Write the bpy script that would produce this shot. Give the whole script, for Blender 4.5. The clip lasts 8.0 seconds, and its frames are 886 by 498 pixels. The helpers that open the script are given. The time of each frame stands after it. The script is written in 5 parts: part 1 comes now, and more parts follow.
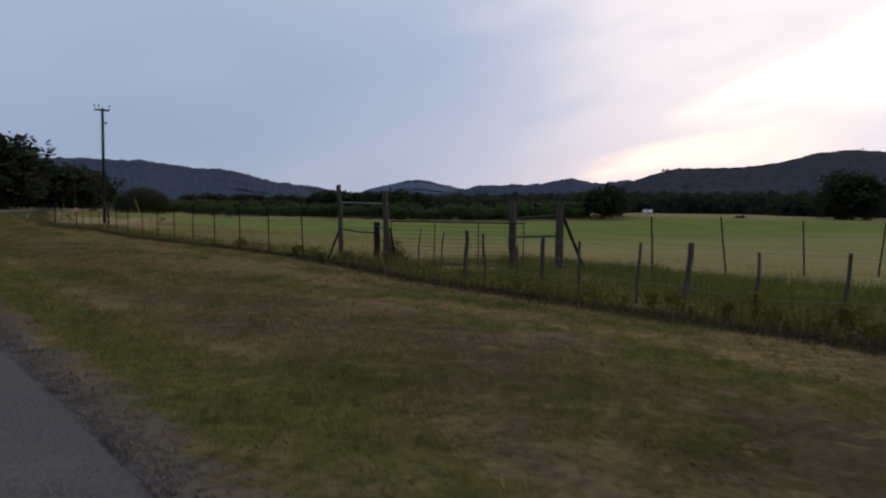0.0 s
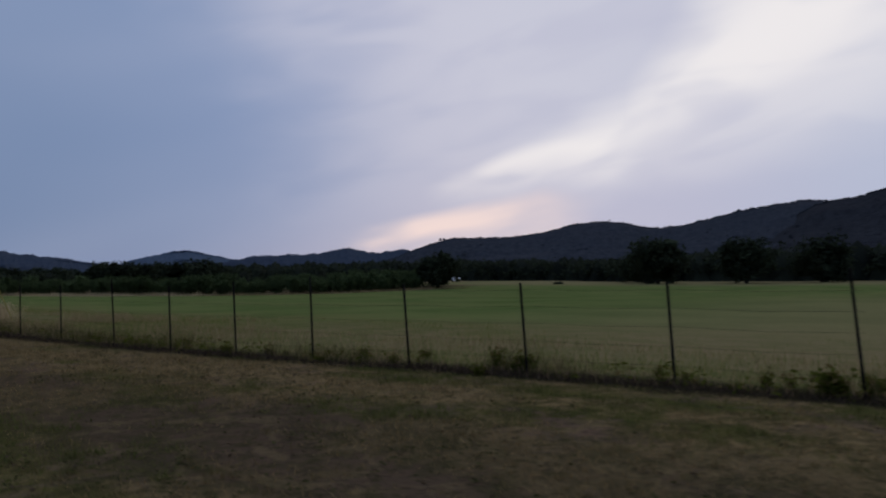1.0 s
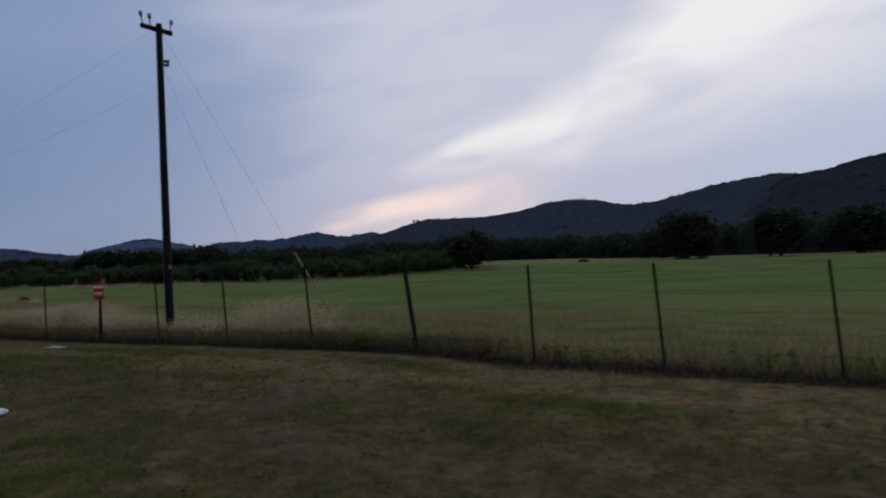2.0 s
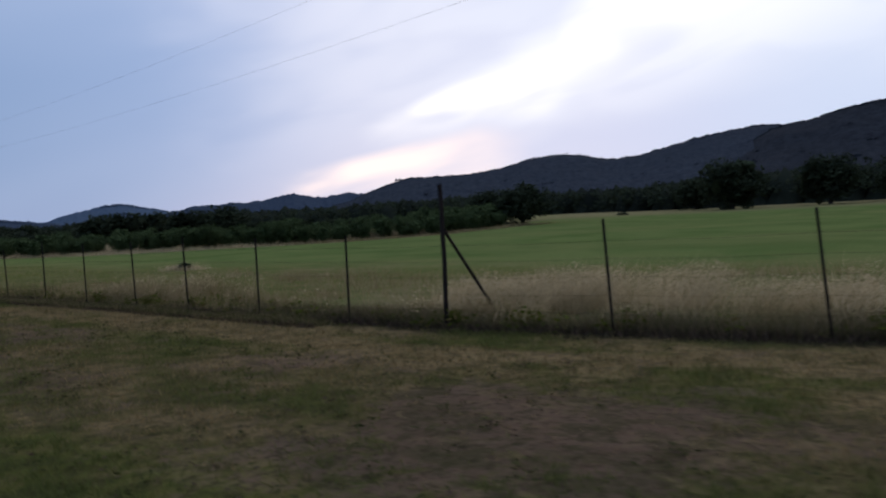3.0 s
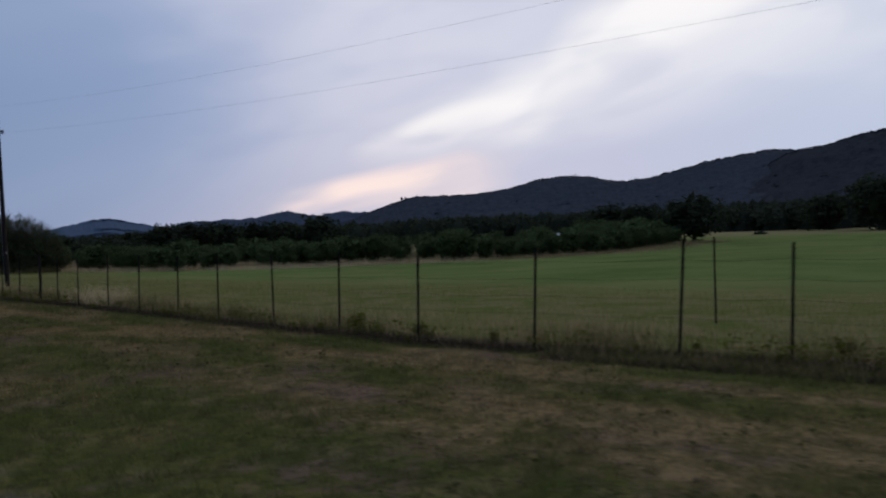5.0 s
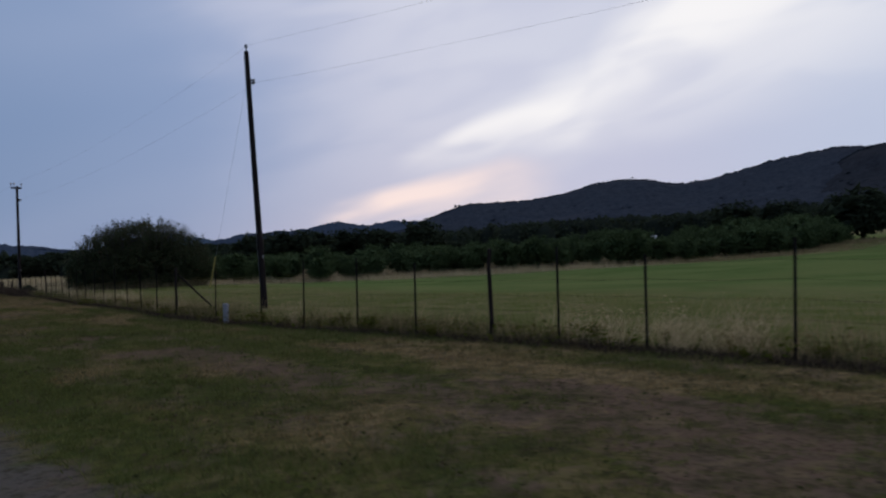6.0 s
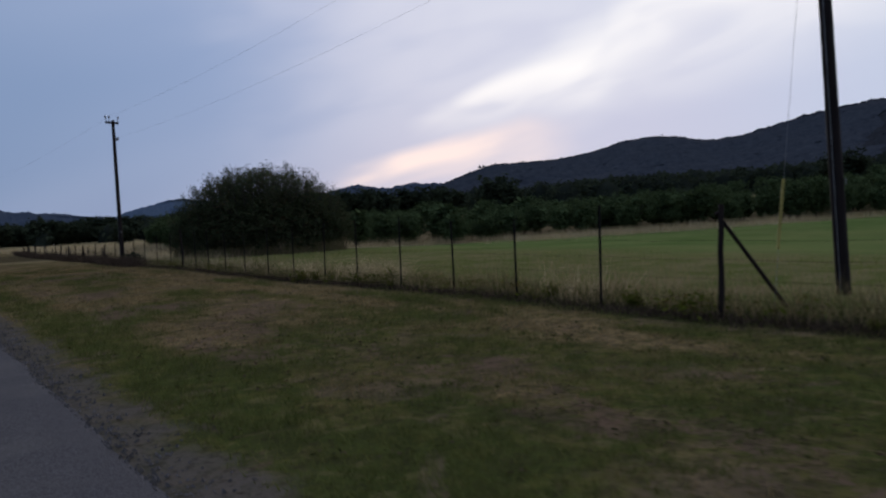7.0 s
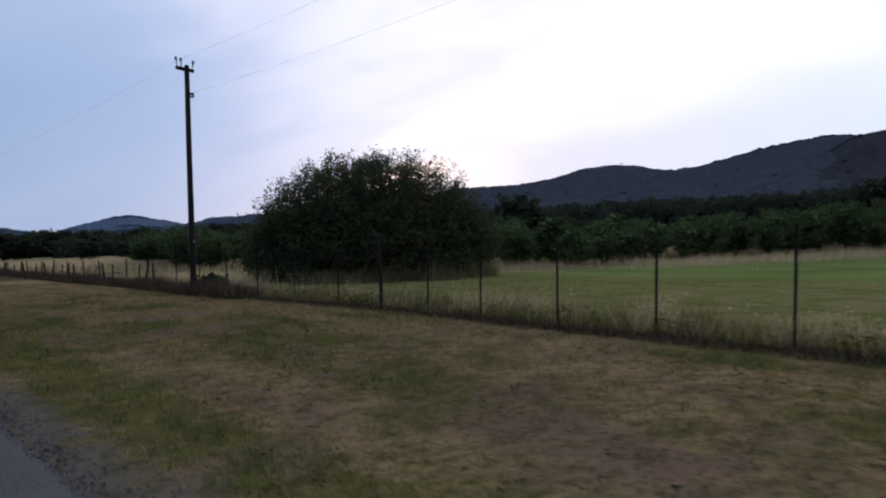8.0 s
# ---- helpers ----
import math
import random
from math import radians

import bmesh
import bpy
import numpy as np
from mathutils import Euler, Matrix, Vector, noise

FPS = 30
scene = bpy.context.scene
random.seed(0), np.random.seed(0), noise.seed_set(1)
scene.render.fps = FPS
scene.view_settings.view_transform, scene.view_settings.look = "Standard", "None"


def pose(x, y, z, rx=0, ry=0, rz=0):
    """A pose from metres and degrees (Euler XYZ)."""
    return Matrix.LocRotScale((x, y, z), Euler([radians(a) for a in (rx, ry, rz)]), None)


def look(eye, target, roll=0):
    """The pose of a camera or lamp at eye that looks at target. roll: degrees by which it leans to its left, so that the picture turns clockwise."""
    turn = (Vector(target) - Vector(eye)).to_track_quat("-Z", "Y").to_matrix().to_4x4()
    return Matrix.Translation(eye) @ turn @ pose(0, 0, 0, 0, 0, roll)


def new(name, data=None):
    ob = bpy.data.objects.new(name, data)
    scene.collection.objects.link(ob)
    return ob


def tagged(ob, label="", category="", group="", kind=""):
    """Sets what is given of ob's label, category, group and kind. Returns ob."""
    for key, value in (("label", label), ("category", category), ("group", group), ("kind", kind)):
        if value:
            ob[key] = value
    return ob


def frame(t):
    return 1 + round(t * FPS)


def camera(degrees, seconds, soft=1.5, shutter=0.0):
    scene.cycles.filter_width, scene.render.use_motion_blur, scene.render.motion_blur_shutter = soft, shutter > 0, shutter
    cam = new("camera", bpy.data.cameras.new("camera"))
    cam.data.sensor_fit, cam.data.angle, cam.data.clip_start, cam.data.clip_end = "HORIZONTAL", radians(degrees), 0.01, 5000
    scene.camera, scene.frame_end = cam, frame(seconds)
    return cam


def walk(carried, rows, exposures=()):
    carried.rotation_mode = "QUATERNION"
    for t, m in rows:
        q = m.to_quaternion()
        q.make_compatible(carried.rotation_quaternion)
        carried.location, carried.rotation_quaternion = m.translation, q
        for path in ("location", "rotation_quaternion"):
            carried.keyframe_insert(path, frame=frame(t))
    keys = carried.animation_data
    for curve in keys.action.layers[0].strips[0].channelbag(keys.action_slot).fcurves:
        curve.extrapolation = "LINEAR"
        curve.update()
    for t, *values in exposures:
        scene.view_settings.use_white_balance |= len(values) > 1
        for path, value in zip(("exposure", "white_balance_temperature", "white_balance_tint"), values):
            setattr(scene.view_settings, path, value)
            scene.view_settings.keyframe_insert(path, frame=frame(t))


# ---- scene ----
cam = camera(62.26, 8.0, soft=2.1, shutter=0.06)

# seconds, x, y, heading (degrees right of +y), tilt up, lean to the right; the eye rides at a steady height
EYE = 1.55
PATH_ROWS = [
    (0.0, -0.002, 0.000, 38.46, -3.04, -1.00),
    (0.2, -0.033, 3.775, 44.54, -0.29, 0.63),
    (0.5, -0.110, 9.407, 49.75, -0.60, 0.57),
    (0.8, -0.113, 15.018, 52.11, 0.66, -0.22),
    (1.0, -0.080, 18.741, 55.96, 2.54, 0.09),
    (1.2, -0.030, 22.422, 57.41, 1.88, 1.70),
    (2.3, 0.544, 42.775, 59.34, 0.11, 1.35),
    (2.5, 0.660, 46.488, 59.95, -1.16, 1.30),
    (2.8, 0.843, 52.092, 59.71, -2.59, 2.60),
    (3.0, 1.079, 55.828, 60.61, -2.20, 2.84),
    (3.1, 1.186, 57.701, 61.38, -1.70, 3.08),
    (3.5, 1.727, 65.119, 61.86, -3.28, 3.39),
    (3.8, 2.377, 70.684, 61.90, -1.98, 3.87),
    (4.0, 2.814, 74.397, 62.67, -2.92, 1.55),
    (4.2, 3.290, 78.115, 62.85, -2.44, 1.47),
    (5.3, 6.426, 98.780, 60.54, 0.40, 2.34),
    (5.5, 7.184, 102.307, 58.99, 0.58, 3.31),
    (6.0, 9.215, 111.016, 58.26, 0.16, 2.90),
    (6.1, 9.670, 112.755, 58.46, -0.94, 2.91),
    (6.5, 11.535, 119.630, 58.49, -1.12, 3.15),
    (6.8, 13.062, 124.783, 56.90, 0.44, 3.29),
    (7.0, 14.183, 128.178, 56.76, -2.70, 3.68),
    (7.3, 15.984, 133.189, 57.98, -3.51, 2.92),
    (7.5, 17.142, 136.528, 59.21, -2.75, 2.46),
    (7.7, 18.326, 139.819, 60.65, -2.54, 2.12),
    (8.0, 20.196, 144.697, 60.63, -1.04, 2.32),
]

def drive_pose(x, y, head, tilt, lean):
    a, b = radians(head), radians(tilt)
    way = Vector((math.sin(a) * math.cos(b), math.cos(a) * math.cos(b), math.sin(b)))
    eye = Vector((x, y, EYE))
    return look(eye, eye + way * 10, -lean)


walk(cam, [(t, drive_pose(x, y, h, p, r)) for t, x, y, h, p, r in PATH_ROWS],
     exposures=[(0.0, 0.48, 7900, 10), (0.5, 0.2, 7000, 10), (1.0, -0.24, 6600, 10), (1.2, -0.24, 6600, 10), (2.3, -0.12, 6500, 8), (2.5, -0.03, 6500, 8),
                (3.0, 0.30, 6500, 7), (3.5, 0.38, 6600, 7), (4.2, 0.48, 6700, 7), (5.3, -0.17, 6500, 8), (6.0, -0.09, 6500, 8), (6.5, 0.10, 6600, 8),
                (7.0, 0.04, 6600, 8), (7.5, 0.51, 6800, 8), (8.0, 0.55, 6800, 8)])

# ---- world and light ----
SUN_AZ, SUN_EL = 54.0, 5.0      # degrees right of +y, and up


class Graph:
    """Short hand for building node trees."""
    def __init__(self, tree):
        self.t = tree

    def put(self, target, value):
        if isinstance(value, bpy.types.NodeSocket):
            self.t.links.new(value, target)
        else:
            target.default_value = value

    def node(self, kind):
        return self.t.nodes.new(kind)

    def math(self, op, a, b=0.0, clamp=False):
        n = self.node("ShaderNodeMath")
        n.operation, n.use_clamp = op, clamp
        self.put(n.inputs[0], a)
        self.put(n.inputs[1], b)
        return n.outputs[0]

    def step(self, v, lo, hi, a=0.0, b=1.0):
        n = self.node("ShaderNodeMapRange")
        n.interpolation_type = "SMOOTHSTEP"
        for i, x in enumerate((v, lo, hi, a, b)):
            self.put(n.inputs[i], x)
        return n.outputs[0]

    def mix(self, f, a, b, blend="MIX"):
        n = self.node("ShaderNodeMix")
        n.data_type, n.blend_type = "RGBA", blend
        self.put(n.inputs[0], f)
        self.put(n.inputs[6], a)
        self.put(n.inputs[7], b)
        return n.outputs[2]

    def attr(self, name):
        n = self.node("ShaderNodeAttribute")
        n.attribute_name = name
        return n.outputs["Fac"]

    def noise(self, scale, detail=3.0, rough=0.55, vec=None, warp=0.0):
        n = self.node("ShaderNodeTexNoise")
        if vec is not None:
            self.put(n.inputs["Vector"], vec)
        self.put(n.inputs["Scale"], scale)
        self.put(n.inputs["Detail"], detail)
        self.put(n.inputs["Roughness"], rough)
        self.put(n.inputs["Distortion"], warp)
        return n.outputs["Fac"]


def rgb(r, g, b):
    return (r, g, b, 1.0)


world = bpy.data.worlds.new("dusk_sky")
scene.world = world
world.use_nodes = True
world.node_tree.nodes.clear()
W = Graph(world.node_tree)
tc = W.node("ShaderNodeTexCoord").outputs["Generated"]
sep = W.node("ShaderNodeSeparateXYZ")
W.put(sep.inputs[0], tc)
az = W.math("MULTIPLY", W.math("ARCTAN2", sep.outputs[0], sep.outputs[1]), 57.2958)
el = W.math("MULTIPLY", W.math("ARCSINE", sep.outputs[2]), 57.2958)
# cloud noise in the plane of azimuth and height, drawn out along streaks that climb gently to the right
cmb = W.node("ShaderNodeCombineXYZ")
W.put(cmb.inputs[0], W.math("ADD", W.math("MULTIPLY", az, 0.058), W.math("MULTIPLY", el, 0.012)))
W.put(cmb.inputs[1], W.math("ADD", W.math("MULTIPLY", el, 0.17), W.math("MULTIPLY", az, -0.034)))
cloud = W.noise(1.0, 2.6, 0.45, cmb.outputs[0], 0.4)
puff = W.noise(1.7, 2.6, 0.45, cmb.outputs[0], 0.4)
soft = W.noise(0.45, 2.0, 0.5, cmb.outputs[0], 0.2)
azw = W.math("ADD", az, W.math("MULTIPLY", W.math("SUBTRACT", puff, 0.5), 9.0))
elw = W.math("ADD", el, W.math("MULTIPLY", W.math("SUBTRACT", cloud, 0.5), 5.0))
# the lower edge of the lit cloud bank: nearly level over the sunset, then rising to the right
edge = W.math("ADD", W.math("ADD", 7.3, W.math("MULTIPLY", W.math("SUBTRACT", az, 58.0), 0.11)), W.math("MULTIPLY", W.math("MAXIMUM", W.math("SUBTRACT", az, 70.0), 0.0), 0.2))
over = W.math("DIVIDE", W.math("SUBTRACT", elw, edge), W.math("ADD", 1.0, W.math("MULTIPLY", W.math("MAXIMUM", W.math("SUBTRACT", az, 70.0), 0.0), 0.09)))
rim = W.math("SUBTRACT", 57.5, W.math("MULTIPLY", W.math("MAXIMUM", W.math("SUBTRACT", W.math("MINIMUM", el, 28.0), 11.0), 0.0), 0.9))
veil = W.math("MULTIPLY", W.step(W.math("SUBTRACT", azw, rim), -19.0, 14.0), W.step(azw, 150.0, 215.0, 1.0, 0.0))
bank = W.math("MULTIPLY", veil, W.step(over, -3.2, 5.0))
thick = W.math("ADD", 1.3, W.math("MULTIPLY", W.math("MAXIMUM", W.math("SUBTRACT", az, 58.0), 0.0), 0.22))
streak = W.math("MULTIPLY", W.step(over, -3.0, 2.8), W.step(W.math("DIVIDE", over, thick), 0.5, 1.7, 1.0, 0.0))
streak = W.math("MULTIPLY", streak, W.math("MULTIPLY", W.step(azw, 55.0, 62.0), W.step(azw, 95.0, 130.0, 1.0, 0.0)))
lift = W.math("ABSOLUTE", W.math("SUBTRACT", W.math("SUBTRACT", elw, 4.2), W.math("MULTIPLY", W.math("SUBTRACT", az, 57.5), 0.12)))
low = W.math("MULTIPLY", W.step(lift, 0.4, 2.0, 1.0, 0.0), W.math("MULTIPLY", W.step(azw, 47.5, 55.0), W.step(azw, 61.0, 69.0, 1.0, 0.0)))
sky = W.node("ShaderNodeTexSky")
sky.sky_type, sky.sun_disc = "NISHITA", False
sky.sun_elevation, sky.sun_rotation = radians(SUN_EL), radians(SUN_AZ)
base = W.mix(W.step(el, 0.0, 40.0), rgb(0.21, 0.305, 0.52), rgb(0.31, 0.42, 0.67))
base = W.mix(W.step(az, 22.0, 58.0), base, rgb(0.305, 0.41, 0.68))
base = W.mix(W.step(soft, 0.3, 0.75, 0.0, 0.22), base, rgb(0.55, 0.60, 0.80))
colr = W.mix(W.math("MULTIPLY", veil, 0.95), base, W.mix(W.step(az, 72.0, 92.0), rgb(0.62, 0.635, 0.83), rgb(0.60, 0.66, 0.86)))
colr = W.mix(W.math("MULTIPLY", bank, W.step(puff, 0.30, 0.62, 0.62, 1.0)), colr, rgb(0.735, 0.755, 0.91))
colr = W.mix(W.math("MULTIPLY", streak, W.step(puff, 0.30, 0.58, 0.55, 1.0)), colr, rgb(1.10, 1.07, 1.10))
colr = W.mix(W.math("MULTIPLY", low, W.step(puff, 0.32, 0.62, 0.45, 0.95)), colr, rgb(1.02, 0.855, 0.87))
nish = W.mix(1.0, sky.outputs[0], rgb(0.10, 0.10, 0.10), "MULTIPLY")
colr = W.mix(0.03, colr, nish)
bg = W.node("ShaderNodeBackground")
W.put(bg.inputs[0], colr)
bg.inputs[1].default_value = 0.92
wo = W.node("ShaderNodeOutputWorld")
W.put(wo.inputs[0], bg.outputs[0])

sun = new("sun", bpy.data.lights.new("sun", "SUN"))
sun.data.energy, sun.data.angle, sun.data.color = 0.5, radians(14), (1.0, 0.86, 0.76)
sa, se = radians(SUN_AZ), radians(SUN_EL + 6)
sun.matrix_world = look((0, 0, 60), (-math.sin(sa) * math.cos(se), -math.cos(sa) * math.cos(se), 60 - math.sin(se)))


# ---- materials ----
def material(name, rough=0.9, metal=0.0, spec=0.12):
    m = bpy.data.materials.new(name)
    m.use_nodes = True
    g = Graph(m.node_tree)
    b = m.node_tree.nodes["Principled BSDF"]
    b.inputs["Roughness"].default_value = rough
    b.inputs["Metallic"].default_value = metal
    b.inputs["Specular IOR Level"].default_value = spec
    return m, g, b


def bump(g, b, height, strength, dist=0.02):
    n = g.node("ShaderNodeBump")
    n.inputs["Strength"].default_value = strength
    n.inputs["Distance"].default_value = dist
    g.put(n.inputs["Height"], height)
    g.put(b.inputs["Normal"], n.outputs[0])


def world_pos(g):
    return g.node("ShaderNodeNewGeometry").outputs["Position"]


def object_pos(g):
    return g.node("ShaderNodeTexCoord").outputs["Object"]


def plain(name, col, rough=0.8, metal=0.0, spread=0.25, scale=6.0, relief=0.3, per_object=0.0):
    """A worn surface of one colour with blotches, grain and a fine relief."""
    m, g, b = material(name, rough, metal)
    p = object_pos(g)
    big, fine = g.noise(scale, 4, 0.6, p), g.noise(scale * 9, 3, 0.6, p)
    dark = rgb(*[c * (1 - spread) for c in col])
    light = rgb(*[min(1, c * (1 + spread)) for c in col])
    c = g.mix(g.step(big, 0.3, 0.7), dark, light)
    c = g.mix(g.step(fine, 0.35, 0.7, 0.0, 0.35), c, dark)
    if per_object:
        r = g.node("ShaderNodeObjectInfo").outputs["Random"]
        c = g.mix(g.math("MULTIPLY", r, per_object), c, dark)
    g.put(b.inputs["Base Color"], c)
    bump(g, b, fine, relief, 0.01)
    return m


def wood_grain(name, col, rough=0.85, across=14.0, along=0.9, spread=0.35):
    """Weathered timber: grain running along the object's z axis."""
    m, g, b = material(name, rough)
    mp = g.node("ShaderNodeMapping")
    g.put(mp.inputs["Vector"], object_pos(g))
    mp.inputs["Scale"].default_value = (across, across, along)
    grain, blot = g.noise(3.0, 5, 0.65, mp.outputs[0], 0.4), g.noise(1.3, 3, 0.6, object_pos(g))
    r = g.node("ShaderNodeObjectInfo").outputs["Random"]
    c = g.mix(g.step(grain, 0.3, 0.72), rgb(*[x * (1 - spread) for x in col]), rgb(*[x * (1 + spread) for x in col]))
    c = g.mix(g.step(blot, 0.45, 0.75, 0.0, 0.45), c, rgb(col[0] * 0.5, col[1] * 0.5, col[2] * 0.52))
    c = g.mix(g.math("MULTIPLY", r, 0.3), c, rgb(col[0] * 0.6, col[1] * 0.6, col[2] * 0.6))
    g.put(b.inputs["Base Color"], c)
    bump(g, b, grain, 0.6, 0.012)
    return m


def leaf_mat(name, dark, light, dry=None, dry_share=0.0, per_object=0.35, through_light=0.2):
    """Foliage: every leaf its own shade, every plant its own tone."""
    m, g, b = material(name, 1.0, 0.0, 0.0)
    i = g.node("ShaderNodeNewGeometry").outputs["Random Per Island"]
    c = g.mix(i, rgb(*dark), rgb(*light))
    if dry:
        j = g.math("FRACT", g.math("MULTIPLY", i, 37.7))
        c = g.mix(g.step(j, 1.0 - dry_share - 0.03, 1.0 - dry_share + 0.03), c, rgb(*dry))
    r = g.node("ShaderNodeObjectInfo").outputs["Random"]
    c = g.mix(g.math("MULTIPLY", r, per_object), c, rgb(*[x * 0.55 for x in dark]))
    g.put(b.inputs["Base Color"], c)
    thin = g.node("ShaderNodeBsdfTranslucent")
    g.put(thin.inputs["Color"], c)
    both = g.node("ShaderNodeMixShader")
    both.inputs[0].default_value = through_light
    g.put(both.inputs[1], b.outputs[0])
    g.put(both.inputs[2], thin.outputs[0])
    g.put(m.node_tree.nodes["Material Output"].inputs["Surface"], both.outputs[0])
    return m


def toned_grass(name, dry, lush):
    """Short grass whose blades are dry or green by the tone of their patch."""
    m, g, b = material(name, 1.0, 0.0, 0.0)
    i = g.node("ShaderNodeNewGeometry").outputs["Random Per Island"]
    j = g.math("FRACT", g.math("MULTIPLY", i, 53.3))
    t = g.step(g.math("ADD", g.attr("tone"), g.math("MULTIPLY", g.math("SUBTRACT", j, 0.5), 0.5)), 0.15, 0.65)
    c = g.mix(t, g.mix(i, rgb(*dry[0]), rgb(*dry[1])), g.mix(i, rgb(*lush[0]), rgb(*lush[1])))
    g.put(b.inputs["Base Color"], c)
    thin = g.node("ShaderNodeBsdfTranslucent")
    g.put(thin.inputs["Color"], c)
    both = g.node("ShaderNodeMixShader")
    both.inputs[0].default_value = 0.3
    g.put(both.inputs[1], b.outputs[0])
    g.put(both.inputs[2], thin.outputs[0])
    g.put(m.node_tree.nodes["Material Output"].inputs["Surface"], both.outputs[0])
    return m


def ground_material():
    m, g, b = material("ground_grass", 1.0, 0.0, 0.0)
    p = world_pos(g)
    off = g.attr("offset")
    big, mid, fine = g.noise(0.11, 4, 0.6, p, 0.3), g.noise(0.75, 6, 0.68, p, 0.5), g.noise(5.0, 5, 0.75, p)
    grain = g.noise(38.0, 3, 0.7, p)
    rough = g.math("SUBTRACT", g.noise(2.1, 7, 0.76, p, 0.6), 0.5)
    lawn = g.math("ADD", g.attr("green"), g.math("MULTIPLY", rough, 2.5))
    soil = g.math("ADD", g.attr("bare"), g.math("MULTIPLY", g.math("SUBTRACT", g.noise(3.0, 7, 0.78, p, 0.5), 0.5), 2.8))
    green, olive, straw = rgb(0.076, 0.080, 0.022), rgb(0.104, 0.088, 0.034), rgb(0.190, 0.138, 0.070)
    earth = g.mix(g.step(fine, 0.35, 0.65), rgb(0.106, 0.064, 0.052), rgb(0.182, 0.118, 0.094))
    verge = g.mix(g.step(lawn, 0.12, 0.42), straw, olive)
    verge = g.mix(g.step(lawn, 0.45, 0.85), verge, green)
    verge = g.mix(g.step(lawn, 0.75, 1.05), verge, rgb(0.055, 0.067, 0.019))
    verge = g.mix(g.step(soil, 0.40, 0.95, 0.0, 0.8), verge, earth)
    blot = g.noise(1.15, 5, 0.62, p, 0.7)
    verge = g.mix(g.step(blot, 0.50, 0.62, 0.0, 0.42), verge, rgb(0.046, 0.044, 0.020))
    verge = g.mix(g.step(g.noise(0.85, 6, 0.66, p, 0.8), 0.54, 0.64, 0.0, 0.6), verge, rgb(0.138, 0.096, 0.072))
    dull = g.math("MULTIPLY", g.step(off, 2.7, 3.8, 0.05, 0.46), g.step(off, 5.2, 7.2, 1.0, 0.0))
    sp = g.node("ShaderNodeSeparateXYZ")
    g.put(sp.inputs[0], p)
    dull = g.math("MULTIPLY", dull, g.step(sp.outputs[1], 15.0, 100.0, 1.3, 0.2))
    verge = g.mix(dull, verge, rgb(0.044, 0.035, 0.022))
    verge = g.mix(1.0, verge, rgb(1.0, 0.98, 0.95), "MULTIPLY")
    clump = g.noise(1.9, 3, 0.6, p, 1.0)
    verge = g.mix(g.step(clump, 0.53, 0.61, 0.0, 0.4), verge, rgb(0.042, 0.042, 0.017))
    verge = g.mix(g.step(clump, 0.45, 0.37, 0.0, 0.35), verge, rgb(0.175, 0.132, 0.066))
    lush, pale, tan = rgb(0.086, 0.126, 0.036), rgb(0.126, 0.157, 0.051), rgb(0.215, 0.168, 0.078)
    field = g.mix(g.step(big, 0.36, 0.62), lush, pale)
    mpf = g.node("ShaderNodeMapping")
    g.put(mpf.inputs["Vector"], p)
    mpf.inputs["Scale"].default_value = (0.045, 0.022, 1.0)
    sweep = g.noise(1.0, 4, 0.55, mpf.outputs[0], 0.4)
    field = g.mix(g.step(sweep, 0.46, 0.70, 0.0, 0.16), field, tan)
    field = g.mix(g.step(mid, 0.50, 0.80, 0.0, 0.3), field, olive)
    near = g.math("MULTIPLY", g.step(g.noise(0.22, 5, 0.65, p, 0.6), 0.38, 0.58), g.step(off, 13.0, 36.0, 0.6, 0.0))
    field = g.mix(near, field, tan)
    edge = g.math("ADD", off, g.math("MULTIPLY", g.math("SUBTRACT", mid, 0.5), 1.2))
    rough_strip = g.mix(g.step(mid, 0.4, 0.6), rgb(0.160, 0.132, 0.064), rgb(0.086, 0.100, 0.028))
    strip = g.math("MULTIPLY", g.step(edge, 9.3, 9.9), g.step(edge, 15.0, 30.0, 1.0, 0.0))
    c = g.mix(g.step(edge, 9.3, 9.8), verge, field)
    c = g.mix(g.math("MULTIPLY", strip, 0.85), c, rough_strip)
    # dark fence-foot band: dead thatch and the tall grass's shade in one colour
    thatch_shade = g.math("MULTIPLY", g.step(edge, 8.95, 9.25), g.step(edge, 9.9, 10.6, 1.0, 0.0))
    c = g.mix(g.math("MULTIPLY", thatch_shade, 0.9), c, rgb(0.020, 0.018, 0.011))
    # stony, bare margin by the asphalt
    bare = g.mix(fine, rgb(0.070, 0.059, 0.050), rgb(0.124, 0.106, 0.094))
    worn = g.math("ADD", off, g.math("MULTIPLY", g.math("SUBTRACT", g.noise(1.6, 3, 0.6, p), 0.5), 1.3))
    c = g.mix(g.step(worn, 1.45, 1.95, 0.9, 0.0), c, bare)
    # dry pasture far along the road, woodland floor darkened with painted shade under trees
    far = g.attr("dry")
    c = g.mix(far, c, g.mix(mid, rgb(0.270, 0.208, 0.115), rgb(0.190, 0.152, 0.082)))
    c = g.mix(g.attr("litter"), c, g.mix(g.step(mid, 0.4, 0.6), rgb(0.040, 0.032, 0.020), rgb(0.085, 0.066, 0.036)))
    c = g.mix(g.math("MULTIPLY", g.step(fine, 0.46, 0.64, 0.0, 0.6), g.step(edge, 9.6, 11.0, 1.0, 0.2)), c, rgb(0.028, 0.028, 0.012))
    c = g.mix(g.step(grain, 0.5, 0.8, 0.0, 0.3), c, rgb(0.158, 0.130, 0.072))
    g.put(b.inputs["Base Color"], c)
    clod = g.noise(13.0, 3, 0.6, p)
